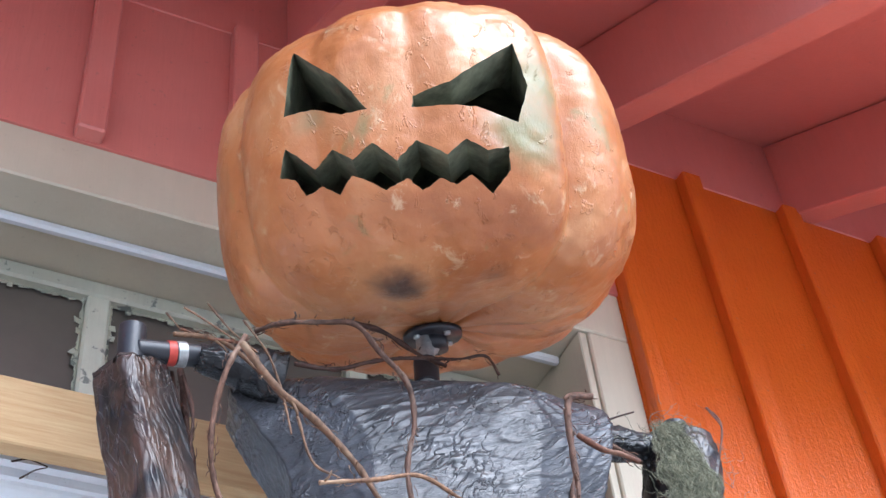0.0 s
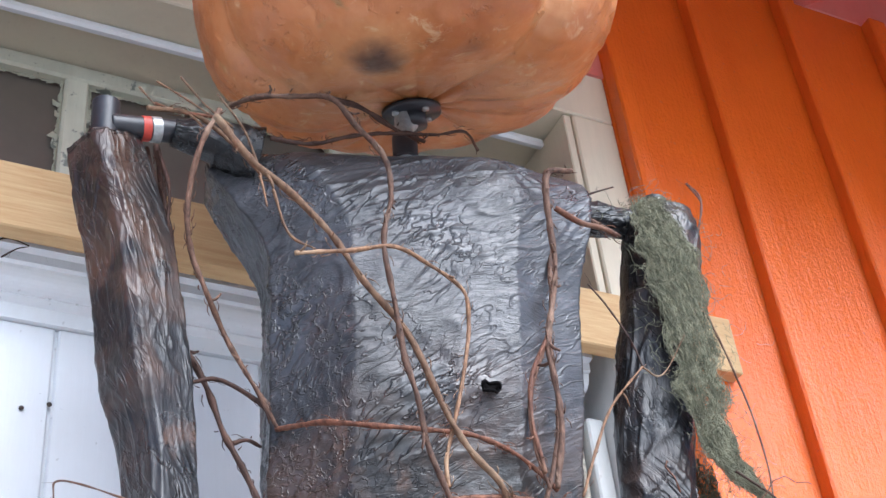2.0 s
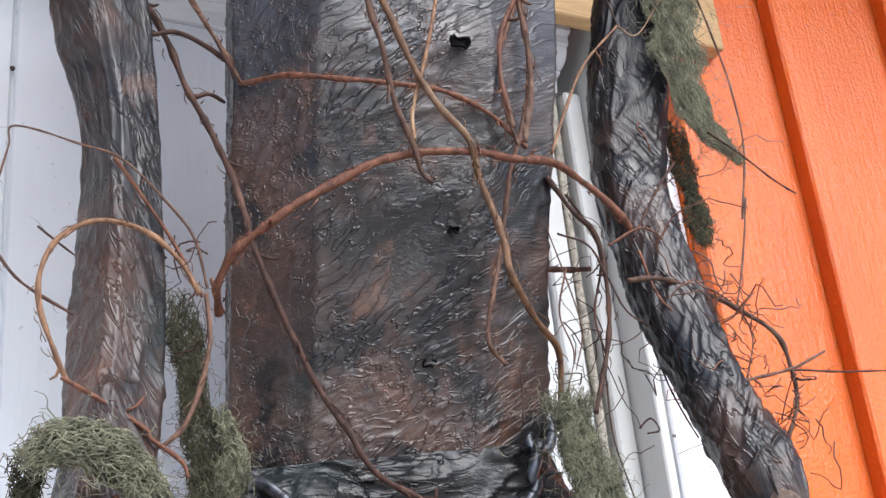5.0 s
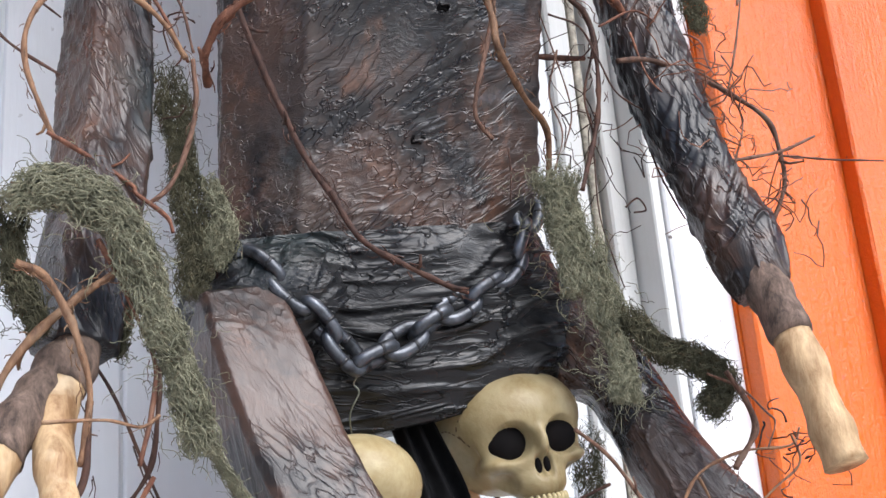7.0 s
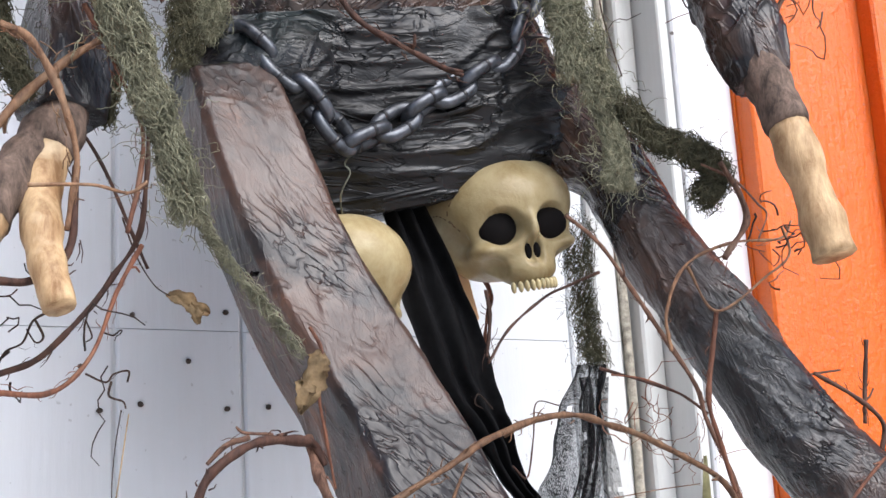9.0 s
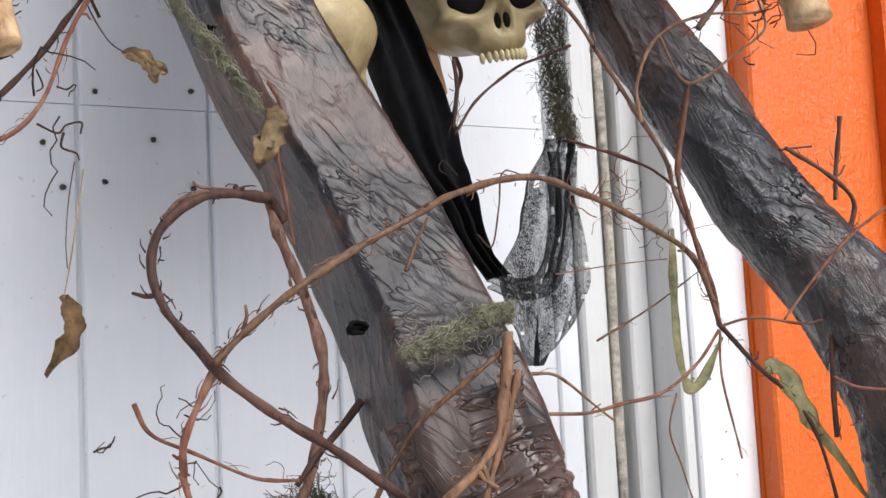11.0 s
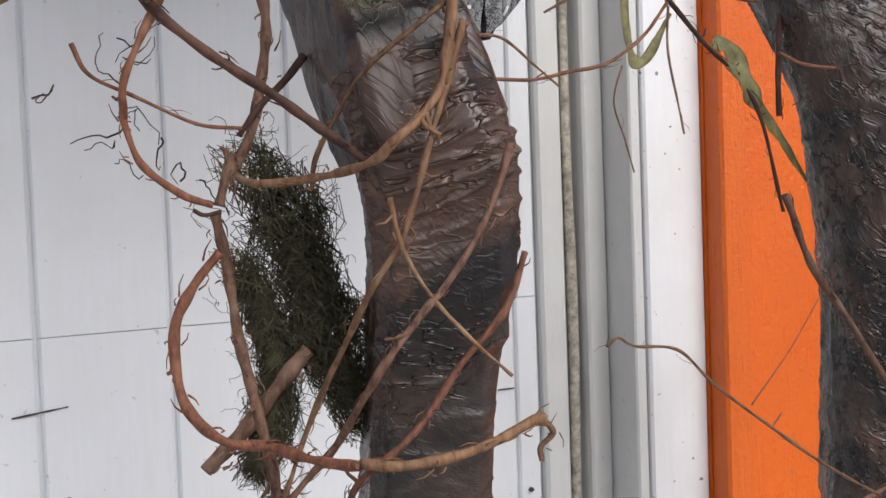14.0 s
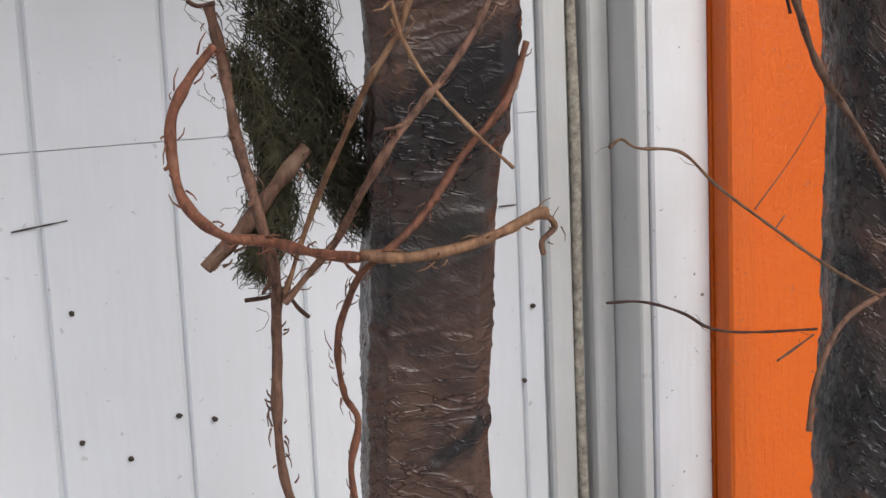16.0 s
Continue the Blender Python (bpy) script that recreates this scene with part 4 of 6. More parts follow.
chain = thing("chain", "chunky black and silver plastic chain across the hips", "chain", (0.67, -0.48, 1.8))
cpath = spline([(0.548, -0.470, 1.950), (0.603, -0.492, 1.892), (0.643, -0.492, 1.846), (0.671, -0.488, 1.815), (0.727, -0.488, 1.843), (0.786, -0.488, 1.883),
                (0.852, -0.488, 1.923), (0.894, -0.492, 1.960), (0.913, -0.492, 1.999), (0.932, -0.488, 2.041), (0.952, -0.47, 2.085)], 24)
marks, run, last = [cpath[0]], 0.0, cpath[0]
for q in cpath[1:]:
    if (q - last).length >= 0.0455:
        marks.append(q)
        last = q
for k, (a, b) in enumerate(zip(marks, marks[1:])):
    bm, bands = link(a, b, radians(20 if k % 2 else 105))
    ln = part("link", bm, M_CHAIN, chain)
    ln.matrix_parent_inverse = Matrix.Translation((-0.67, 0.48, -1.8))
    for band in bands:
        part("seam_band", band, M_CHAINDARK, ln)


def wire(pts, r, label):
    return tagged(part("wire", tube(spline(pts, 6), r, sides=5), M_WIRE), label, "wire")


wire([(0.890, -0.490, 1.953), (0.886, -0.478, 1.895), (0.884, -0.400, 1.829)], 0.0012, "thin wire from the chain to a skull")
wire([(0.896, -0.490, 1.948), (0.890, -0.480, 1.90), (0.885, -0.401, 1.829)], 0.0010, "thin wire from the chain to a skull")
wire([(0.674, -0.49, 1.803), (0.672, -0.478, 1.795), (0.679, -0.476, 1.785), (0.676, -0.45, 1.76), (0.722, -0.36, 1.728)], 0.0011, "thin knotted wire from the chain to a skull")


# ---- cloth, board, leaves and husks ----
def sheet(left, right, across, amp, freq, seed, thick=0.0012, gape=0.0):
    """A hanging strip between two edges, gathered into folds."""
    a, b = spline(left, 12), spline(right, 12)
    n = min(len(a), len(b))
    bm, grid = bmesh.new(), []
    for i in range(n):
        row = []
        for k in range(across + 1):
            t = k / across
            q = a[i].lerp(b[i], t)
            q.y += amp * math.sin(t * freq + 1.5 * noise.noise(q * 9 + Vector((seed, 0, 0)))) + amp * 0.7 * noise.noise(Vector((t * 7, i * 0.05, seed)))
            q.x += amp * 0.35 * noise.noise(Vector((t * 3, i * 0.16, seed + 4)))
            row.append(bm.verts.new(q))
        grid.append(row)
    for i in range(n - 1):
        for k in range(across):
            if gape and noise.noise(Vector((k * 0.5, i * 0.4, seed))) > gape:
                continue
            bm.faces.new((grid[i][k], grid[i][k + 1], grid[i + 1][k + 1], grid[i + 1][k]))
    bmesh.ops.solidify(bm, geom=bm.faces[:], thickness=thick)
    return bm


def gauze_material():
    m, nt, b = material("see_through_black_gauze", 0.85, spec=0.2)
    b.inputs["Base Color"].default_value = (0.012, 0.012, 0.013, 1)
    v = coords(nt, (1, 1, 0.25), (0, 12, 0))
    net = noisy(nt, v, 900, 2, 0.5, 0.4)
    big = noisy(nt, v, 22, 4, 0.6)
    alpha = blend(nt, 1.0, ramp(nt, net, [(0.40, (0.62, 0.62, 0.62)), (0.60, (1, 1, 1))]), ramp(nt, big, [(0.38, (0.62, 0.62, 0.62)), (0.56, (1, 1, 1))]), "MULTIPLY")
    nt.links.new(alpha, b.inputs["Alpha"])
    return m


M_NET = gauze_material()
tagged(part("cloth_strip", sheet([(0.738, -0.400, 1.815), (0.761, -0.400, 1.722), (0.779, -0.405, 1.636), (0.809, -0.410, 1.552), (0.845, -0.42, 1.495), (0.872, -0.42, 1.447), (0.900, -0.43, 1.392)],
                                 [(0.787, -0.395, 1.815), (0.841, -0.400, 1.697), (0.873, -0.405, 1.611), (0.891, -0.410, 1.535), (0.897, -0.42, 1.490), (0.911, -0.42, 1.435), (0.936, -0.43, 1.400)], 26, 0.010, 17, 2), M_GAUZE),
       "black cloth strip hanging twisted between the legs", "cloth")
tagged(part("cloth_strip", sheet([(0.990, -0.450, 1.568), (0.954, -0.450, 1.509), (0.935, -0.450, 1.453), (0.915, -0.445, 1.398), (0.928, -0.450, 1.337), (0.948, -0.450, 1.288)],
                                 [(1.028, -0.450, 1.565), (1.022, -0.450, 1.512), (1.035, -0.450, 1.455), (1.038, -0.450, 1.385), (1.001, -0.450, 1.322), (0.960, -0.450, 1.287)], 30, 0.014, 15, 7, 0.0008, 0.6), M_NET),
       "torn see-through black gauze hanging between the legs", "cloth")
tagged(part("cloth_strip", sheet([(0.985, -0.455, 1.55), (0.985, -0.458, 1.48), (0.965, -0.458, 1.41), (0.935, -0.455, 1.392), (0.905, -0.44, 1.402)],
                                 [(1.022, -0.455, 1.55), (1.010, -0.458, 1.47), (0.985, -0.458, 1.385), (0.940, -0.455, 1.365), (0.900, -0.44, 1.380)], 14, 0.010, 17, 12), M_NET),
       "twisted black cloth strip tied behind the knee", "cloth")
bm = box(-0.03, 0.03, -0.009, 0.009, -0.16, 0.16, 0.002)
bmesh.ops.transform(bm, matrix=pose(0.838, -0.345, 1.79, 0, -13, 0), verts=bm.verts[:])
tagged(part("wooden_brace", bm, M_TAN, None, "", False), "pale tan wooden brace behind the hanging skull", "board")


def crumpled_leaf(path, w, mat, seed, label, name="dry_leaf", cat="leaf"):
    pts = spline(path, 9)
    n = len(pts)
    bm, grid = bmesh.new(), []
    for i, q in enumerate(pts):
        t = i / (n - 1)
        ww = w * (math.sin(math.pi * (0.08 + 0.88 * t)) ** 0.7) * (1 + 0.35 * noise.noise(Vector((t * 6, seed, 1))))
        d = (pts[min(i + 1, n - 1)] - pts[max(i - 1, 0)]).normalized()
        side = d.cross(Vector((0, -1, 0.2))).normalized()
        row = []
        for k in range(9):
            s = k / 4 - 1
            bend = Vector((0, -1, 0)) * (ww * 0.5 * (abs(s) ** 1.5)) + 0.35 * w * noise.noise_vector(Vector((s * 2.3, t * 5, seed)))
            row.append(bm.verts.new(q + side * ww * s * (1 + 0.25 * noise.noise(Vector((t * 14, s * 3, seed)))) + bend))
        grid.append(row)
    for a, b in zip(grid, grid[1:]):
        for k in range(8):
            bm.faces.new((a[k], a[k + 1], b[k + 1], b[k]))
    bmesh.ops.solidify(bm, geom=bm.faces[:], thickness=0.0006)
    return tagged(part(name, bm, mat), label, cat)


crumpled_leaf([(0.572, -0.640, 1.540), (0.564, -0.648, 1.525), (0.557, -0.645, 1.503), (0.548, -0.640, 1.478)], 0.013, M_LEAFDRY, 1, "crumpled yellow dry leaf caught on the leg")
crumpled_leaf([(0.553, -0.642, 1.512), (0.548, -0.650, 1.497), (0.549, -0.645, 1.482)], 0.011, M_LEAFDRY, 6, "crumpled yellow dry leaf caught on the leg")
crumpled_leaf([(0.452, -0.500, 1.624), (0.468, -0.505, 1.619), (0.482, -0.500, 1.612), (0.500, -0.498, 1.606)], 0.010, M_LEAFDRY, 3, "crumpled tan dry leaf on a thin stem")
crumpled_leaf([(0.476, -0.502, 1.616), (0.482, -0.506, 1.602), (0.486, -0.500, 1.593)], 0.007, M_LEAFDRY, 4, "crumpled tan dry leaf on a thin stem")
crumpled_leaf([(0.377, -0.550, 1.365), (0.385, -0.555, 1.345), (0.382, -0.555, 1.322), (0.360, -0.550, 1.287)], 0.010, M_LEAFBROWN, 5, "curled brown dry leaf on a thread")
tagged(part("thread", tube(spline([(0.399, -0.550, 1.489), (0.387, -0.550, 1.410), (0.378, -0.550, 1.362)], 6), 0.0008, sides=4), M_LEAFDRY), "thin dry stem with a hanging leaf", "stem")


def ribbon(path, w, mat, seed, label):
    pts = spline(path, 8)
    n = len(pts)
    bm, grid = bmesh.new(), []
    for i, q in enumerate(pts):
        d = (pts[min(i + 1, n - 1)] - pts[max(i - 1, 0)]).normalized()
        tw = 1.2 * noise.noise(Vector((i * 0.12, seed, 0)))
        side = d.cross(Vector((math.sin(tw), -math.cos(tw), 0.15))).normalized()
        ww = w * (0.75 + 0.5 * noise.noise(Vector((i * 0.2, seed, 5)))) * min(1, 0.4 + 4 * min(i, n - 1 - i) / n)
        row = []
        for k in range(7):
            s = k / 3 - 1
            row.append(bm.verts.new(q + side * ww * s + Vector((0, 0.3 * ww * abs(s), 0)) + 0.0008 * noise.noise_vector(q * 90 + Vector((s * 3, 0, 0)))))
        grid.append(row)
    for a, b in zip(grid, grid[1:]):
        for k in range(6):
            bm.faces.new((a[k], a[k + 1], b[k + 1], b[k]))
    bmesh.ops.solidify(bm, geom=bm.faces[:], thickness=0.0006)
    return tagged(part("husk_strip", bm, mat), label, "husk")


ribbon([(1.087, -0.560, 1.440), (1.083, -0.560, 1.352), (1.086, -0.562, 1.272), (1.097, -0.565, 1.252), (1.118, -0.562, 1.265), (1.148, -0.560, 1.310)], 0.009, M_HUSK, 2, "folded pale green husk strip hanging from a vine")
ribbon([(1.196, -0.575, 1.275), (1.215, -0.585, 1.268), (1.240, -0.585, 1.232), (1.263, -0.580, 1.195)], 0.017, M_HUSK, 5, "bunched pale green husk beside the leg")
ribbon([(1.225, -0.580, 1.268), (1.261, -0.578, 1.205), (1.301, -0.577, 1.156), (1.340, -0.575, 1.105)], 0.009, M_HUSK, 8, "long green and brown husk strip beside the leg")


# ---- dry vines and twigs ----
vine_count = 0
VINE_WORDS = {M_VINE.name: "rough brown dry vine", M_VINEPALE.name: "pale stripped dry vine", M_VINERED.name: "reddish brown dry vine",
              M_VINEDARK.name: "dark brown dry vine", M_TENDRIL.name: "thin dark curled tendril or wire"}


def vine(pts, r0, r1, mat):
    """A knotty vine with peeling fibres and small broken side shoots."""
    r0, r1 = 0.9 * r0, 0.9 * r1
    global vine_count
    vine_count += 1
    rr = random.Random(vine_count)
    line = spline(pts, 14)
    bm = tube(line, r0 * 0.66, r1 * 0.64, sides=9 if r0 > 0.004 else 6, knobs=0.42, seed=vine_count, wob=min(0.006, r0 * 0.7))
    length = sum((b - a).length for a, b in zip(line, line[1:]))
    for _ in range(int(length * (90 if r0 > 0.004 else 30))):
        i = rr.randrange(1, len(line) - 1)
        d = (line[i + 1] - line[i - 1]).normalized()
        out = Vector((rr.gauss(0, 1), rr.gauss(0, 1), rr.gauss(0, 1)))
        out = (out - d * out.dot(d)).normalized()
        a = line[i] + out * r0 * 0.8
        b = a + d * rr.uniform(-0.022, 0.022) + out * rr.uniform(0.001, 0.007)
        tube_into(bm, [a, a.lerp(b, 0.5) + out * 0.002, b], r0 * 0.14, r0 * 0.06, sides=4)
    if r0 > 0.0035:
        for _ in range(int(length * 6)):
            i = rr.randrange(1, len(line) - 1)
            d = (line[i + 1] - line[i - 1]).normalized()
            out = Vector((rr.gauss(0, 1), rr.gauss(0, 0.7), rr.gauss(0, 1))).normalized()
            b = line[i] + (out + d * 0.6).normalized() * rr.uniform(0.012, 0.03)
            tube_into(bm, [line[i], line[i].lerp(b, 0.5) + d * 0.003, b], r0 * 0.42, r0 * 0.22, sides=5)
    words = VINE_WORDS[mat.name]
    name = "twig" if r0 <= 0.004 else "vine"
    if name == "twig" and "tendril" not in words:
        words = words.replace("vine", "twig")
    return tagged(part(name, bm, mat), words + (" wound round the figure" if name == "vine" else " caught on the figure"), name, "dry vines and twigs")


vine([(0.396, -0.655, 2.896), (0.451, -0.655, 2.821), (0.517, -0.655, 2.770), (0.560, -0.655, 2.713), (0.603, -0.670, 2.634), (0.656, -0.670, 2.561), (0.719, -0.675, 2.410), (0.768, -0.675, 2.344), (0.786, -0.660, 2.298), (0.807, -0.660, 2.213), (0.816, -0.660, 2.168), (0.872, -0.610, 2.143), (0.927, -0.560, 2.123), (0.945, -0.530, 2.070)], .0085, .007, M_VINEPALE)
vine([(0.433, -0.600, 2.976), (0.467, -0.640, 2.974), (0.530, -0.640, 2.993), (0.576, -0.660, 2.983), (0.610, -0.660, 2.939), (0.642, -0.670, 2.878), (0.650, -0.670, 2.809), (0.626, -0.690, 2.703), (0.642, -0.680, 2.538), (0.655, -0.680, 2.462), (0.672, -0.670, 2.379), (0.690, -0.670, 2.325), (0.704, -0.660, 2.299), (0.718, -0.660, 2.286)], .0075, .006, M_VINE)
vine([(0.493, -0.690, 2.646), (0.564, -0.690, 2.667), (0.637, -0.690, 2.694), (0.696, -0.680, 2.684), (0.745, -0.680, 2.651), (0.751, -0.670, 2.601), (0.735, -0.670, 2.523), (0.715, -0.670, 2.448), (0.696, -0.665, 2.380), (0.696, -0.665, 2.339)], .005, .0045, M_VINEPALE)
vine([(0.409, -0.620, 2.942), (0.387, -0.600, 2.876), (0.383, -0.570, 2.794), (0.398, -0.540, 2.729), (0.416, -0.540, 2.674), (0.454, -0.510, 2.636), (0.483, -0.510, 2.575), (0.508, -0.505, 2.537), (0.533, -0.500, 2.498)], .0075, .006, M_VINE)
vine([(0.533, -0.500, 2.498), (0.566, -0.580, 2.465), (0.620, -0.620, 2.444), (0.696, -0.630, 2.447), (0.769, -0.630, 2.448), (0.832, -0.620, 2.435), (0.892, -0.610, 2.394)], .0065, .0055, M_VINERED)
vine([(0.357, -0.470, 2.987), (0.381, -0.470, 2.853), (0.396, -0.480, 2.660), (0.423, -0.480, 2.591), (0.450, -0.480, 2.524), (0.470, -0.500, 2.453), (0.495, -0.500, 2.406), (0.513, -0.510, 2.345), (0.522, -0.530, 2.279), (0.532, -0.530, 2.241), (0.549, -0.537, 2.171), (0.574, -0.537, 2.108), (0.607, -0.537, 2.046), (0.634, -0.550, 1.994), (0.628, -0.550, 2.007), (0.655, -0.560, 1.949), (0.711, -0.560, 1.919), (0.761, -0.560, 1.898), (0.796, -0.550, 1.896)], .0085, .006, M_VINEDARK)
vine([(0.470, -0.500, 2.462), (0.489, -0.500, 2.470), (0.520, -0.470, 2.483)], .006, .004, M_VINEDARK)
vine([(0.414, -0.500, 2.548), (0.444, -0.500, 2.559), (0.475, -0.500, 2.552), (0.517, -0.490, 2.536), (0.530, -0.490, 2.509)], .005, .006, M_VINEDARK)
vine([(0.497, -0.500, 2.155), (0.483, -0.530, 2.164), (0.477, -0.550, 2.172), (0.493, -0.580, 2.204), (0.539, -0.610, 2.237), (0.591, -0.630, 2.276), (0.647, -0.645, 2.308), (0.703, -0.660, 2.329), (0.764, -0.665, 2.337), (0.838, -0.650, 2.349), (0.912, -0.630, 2.369), (0.983, -0.610, 2.352), (1.029, -0.600, 2.325), (1.057, -0.590, 2.300)], .009, .0085, M_VINERED)
vine([(0.947, -0.640, 2.962), (0.941, -0.640, 2.860), (0.915, -0.650, 2.735), (0.895, -0.650, 2.627), (0.898, -0.640, 2.537), (0.895, -0.620, 2.451), (0.859, -0.620, 2.348), (0.845, -0.600, 2.265), (0.822, -0.600, 2.181), (0.805, -0.600, 2.111), (0.831, -0.590, 2.085)], .0065, .005, M_VINE)
vine([(0.893, -0.640, 2.617), (0.858, -0.630, 2.530), (0.854, -0.630, 2.447), (0.867, -0.630, 2.385)], .005, .0035, M_VINE)
vine([(0.498, -0.600, 2.932), (0.561, -0.600, 2.943), (0.618, -0.600, 2.972), (0.696, -0.600, 3.006), (0.777, -0.600, 3.030), (0.832, -0.600, 3.054), (0.852, -0.600, 3.016)], .006, .004, M_VINEDARK)
vine([(0.593, -0.580, 3.074), (0.651, -0.580, 3.069), (0.717, -0.580, 3.041), (0.766, -0.580, 3.028)], .008, .006, M_VINEDARK)
vine([(0.296, -0.600, 2.970), (0.321, -0.600, 2.942)], .003, .002, M_VINEPALE)
vine([(0.321, -0.600, 2.946), (0.361, -0.600, 2.940), (0.410, -0.600, 2.948)], .004, .004, M_VINERED)
vine([(0.319, -0.610, 2.982), (0.357, -0.610, 2.964), (0.400, -0.610, 2.939)], .003, .0025, M_VINEPALE)
vine([(0.355, -0.610, 3.002), (0.391, -0.610, 2.959), (0.434, -0.610, 2.927)], .003, .003, M_VINEPALE)
vine([(0.407, -0.620, 2.975), (0.446, -0.620, 2.922), (0.463, -0.620, 2.872), (0.476, -0.620, 2.809)], .003, .003, M_VINEPALE)
vine([(0.311, -0.600, 2.932), (0.369, -0.600, 2.943), (0.412, -0.600, 2.927), (0.481, -0.600, 2.853)], .0065, .005, M_VINEPALE)
vine([(0.475, -0.655, 2.779), (0.498, -0.655, 2.706), (0.537, -0.655, 2.689)], .004, .003, M_VINEPALE)
vine([(0.458, -0.655, 2.799), (0.467, -0.655, 2.746)], .003, .002, M_VINEPALE)
vine([(0.995, -0.600, 2.930), (1.041, -0.600, 2.919), (1.097, -0.600, 2.901)], .009, .007, M_VINE)
vine([(0.965, -0.610, 2.926), (0.968, -0.610, 2.994), (1.020, -0.610, 3.013)], .0085, .006, M_VINE)
vine([(1.249, -0.620, 3.046), (1.271, -0.620, 3.004), (1.250, -0.620, 2.942)], .003, .002, M_VINERED)
vine([(0.905, -0.650, 2.367), (0.940, -0.650, 2.447), (0.984, -0.650, 2.528), (1.048, -0.650, 2.602)], .004, .003, M_VINEPALE)
vine([(1.056, -0.640, 2.610), (1.044, -0.640, 2.656), (1.011, -0.640, 2.717), (0.987, -0.640, 2.749)], .003, .002, M_VINEDARK)
vine([(1.048, -0.650, 2.602), (1.080, -0.650, 2.596), (1.140, -0.650, 2.681)], .0025, .0015, M_VINEPALE)
vine([(1.236, -0.600, 2.787), (1.260, -0.600, 2.678), (1.280, -0.600, 2.556), (1.274, -0.600, 2.456), (1.219, -0.630, 2.327), (1.234, -0.630, 2.362), (1.205, -0.630, 2.266), (1.178, -0.630, 2.188)], .003, .0025, M_VINE)
vine([(1.177, -0.645, 2.451), (1.221, -0.645, 2.426), (1.274, -0.645, 2.392), (1.315, -0.645, 2.372)], .0035, .002, M_VINEDARK)
vine([(0.449, -0.600, 2.139), (0.435, -0.600, 2.201), (0.399, -0.600, 2.248), (0.349, -0.600, 2.292), (0.301, -0.600, 2.303), (0.231, -0.600, 2.314), (0.225, -0.600, 2.286), (0.214, -0.600, 2.234)], .003, .002, M_VINE)
vine([(0.221, -0.580, 2.162), (0.249, -0.580, 2.131), (0.305, -0.580, 2.099)], .0035, .003, M_VINEDARK)
vine([(0.264, -0.580, 2.202), (0.305, -0.580, 2.171)], .0025, .002, M_VINEDARK)
vine([(0.441, -0.600, 2.131), (0.418, -0.600, 2.170), (0.379, -0.600, 2.201), (0.328, -0.600, 2.207), (0.285, -0.600, 2.181), (0.265, -0.600, 2.138), (0.265, -0.600, 2.091), (0.281, -0.600, 2.041), (0.296, -0.600, 2.011)], .006, .005, M_VINEPALE)
vine([(0.287, -0.610, 2.011), (0.335, -0.610, 1.988), (0.377, -0.610, 1.963), (0.383, -0.610, 1.952), (0.413, -0.610, 1.929), (0.420, -0.610, 1.911)], .005, .004, M_VINERED)
vine([(0.454, -0.580, 2.141), (0.457, -0.580, 2.079), (0.438, -0.580, 2.010), (0.422, -0.580, 1.975), (0.402, -0.580, 1.955)], .005, .0045, M_VINE)
vine([(0.345, -0.590, 2.297), (0.375, -0.590, 2.257), (0.415, -0.590, 2.196), (0.447, -0.590, 2.132)], .004, .004, M_VINERED)
vine([(1.005, -0.630, 2.201), (1.061, -0.630, 2.212), (1.123, -0.630, 2.202), (1.183, -0.630, 2.180), (1.232, -0.630, 2.147), (1.243, -0.630, 2.099), (1.241, -0.630, 2.050), (1.216, -0.630, 1.998)], .0065, .005, M_VINE)
vine([(1.135, -0.650, 2.062), (1.230, -0.650, 2.091), (1.294, -0.650, 2.122)], .004, .003, M_VINE)
vine([(1.276, -0.600, 2.114), (1.357, -0.600, 2.119), (1.459, -0.600, 2.129)], .003, .002, M_VINEDARK)
vine([(1.032, -0.630, 2.250), (1.051, -0.630, 2.186), (1.094, -0.630, 2.148)], .003, .002, M_VINERED)
vine([(0.937, -0.580, 2.374), (0.969, -0.580, 2.326), (1.000, -0.580, 2.296), (1.008, -0.580, 2.229), (1.004, -0.580, 2.162), (0.976, -0.580, 2.080), (0.957, -0.580, 2.033)], .0065, .006, M_VINEDARK)
vine([(0.986, -0.450, 2.303), (1.078, -0.450, 2.316)], .008, .007, M_VINEDARK)
vine([(1.134, -0.610, 2.412), (1.082, -0.610, 2.345), (1.041, -0.610, 2.282)], .004, .003, M_VINEDARK)
vine([(0.991, -0.620, 2.258), (1.056, -0.620, 2.292), (1.104, -0.620, 2.255), (1.111, -0.620, 2.222)], .003, .002, M_VINERED)
vine([(0.928, -0.600, 2.276), (0.974, -0.600, 2.265), (0.997, -0.600, 2.218), (1.019, -0.600, 2.171), (1.076, -0.600, 2.145)], .003, .002, M_VINEDARK)
vine([(1.099, -0.620, 2.229), (1.175, -0.620, 2.196), (1.202, -0.620, 2.148), (1.176, -0.620, 2.081)], .003, .002, M_VINE)
vine([(1.005, -0.550, 2.122), (1.000, -0.550, 2.025), (1.011, -0.550, 1.963), (1.024, -0.550, 1.919)], .002, .0015, M_VINEDARK)
vine([(0.892, -0.520, 2.113), (0.892, -0.520, 2.081), (0.887, -0.520, 2.037)], .0025, .002, M_VINEDARK)
vine([(1.029, -0.570, 2.023), (1.049, -0.570, 2.038), (1.060, -0.570, 2.023), (1.041, -0.570, 2.017)], .0025, .002, M_VINEDARK)
vine([(1.075, -0.570, 2.139), (1.088, -0.570, 2.083), (1.104, -0.570, 2.043), (1.119, -0.570, 2.016)], .003, .002, M_VINEDARK)
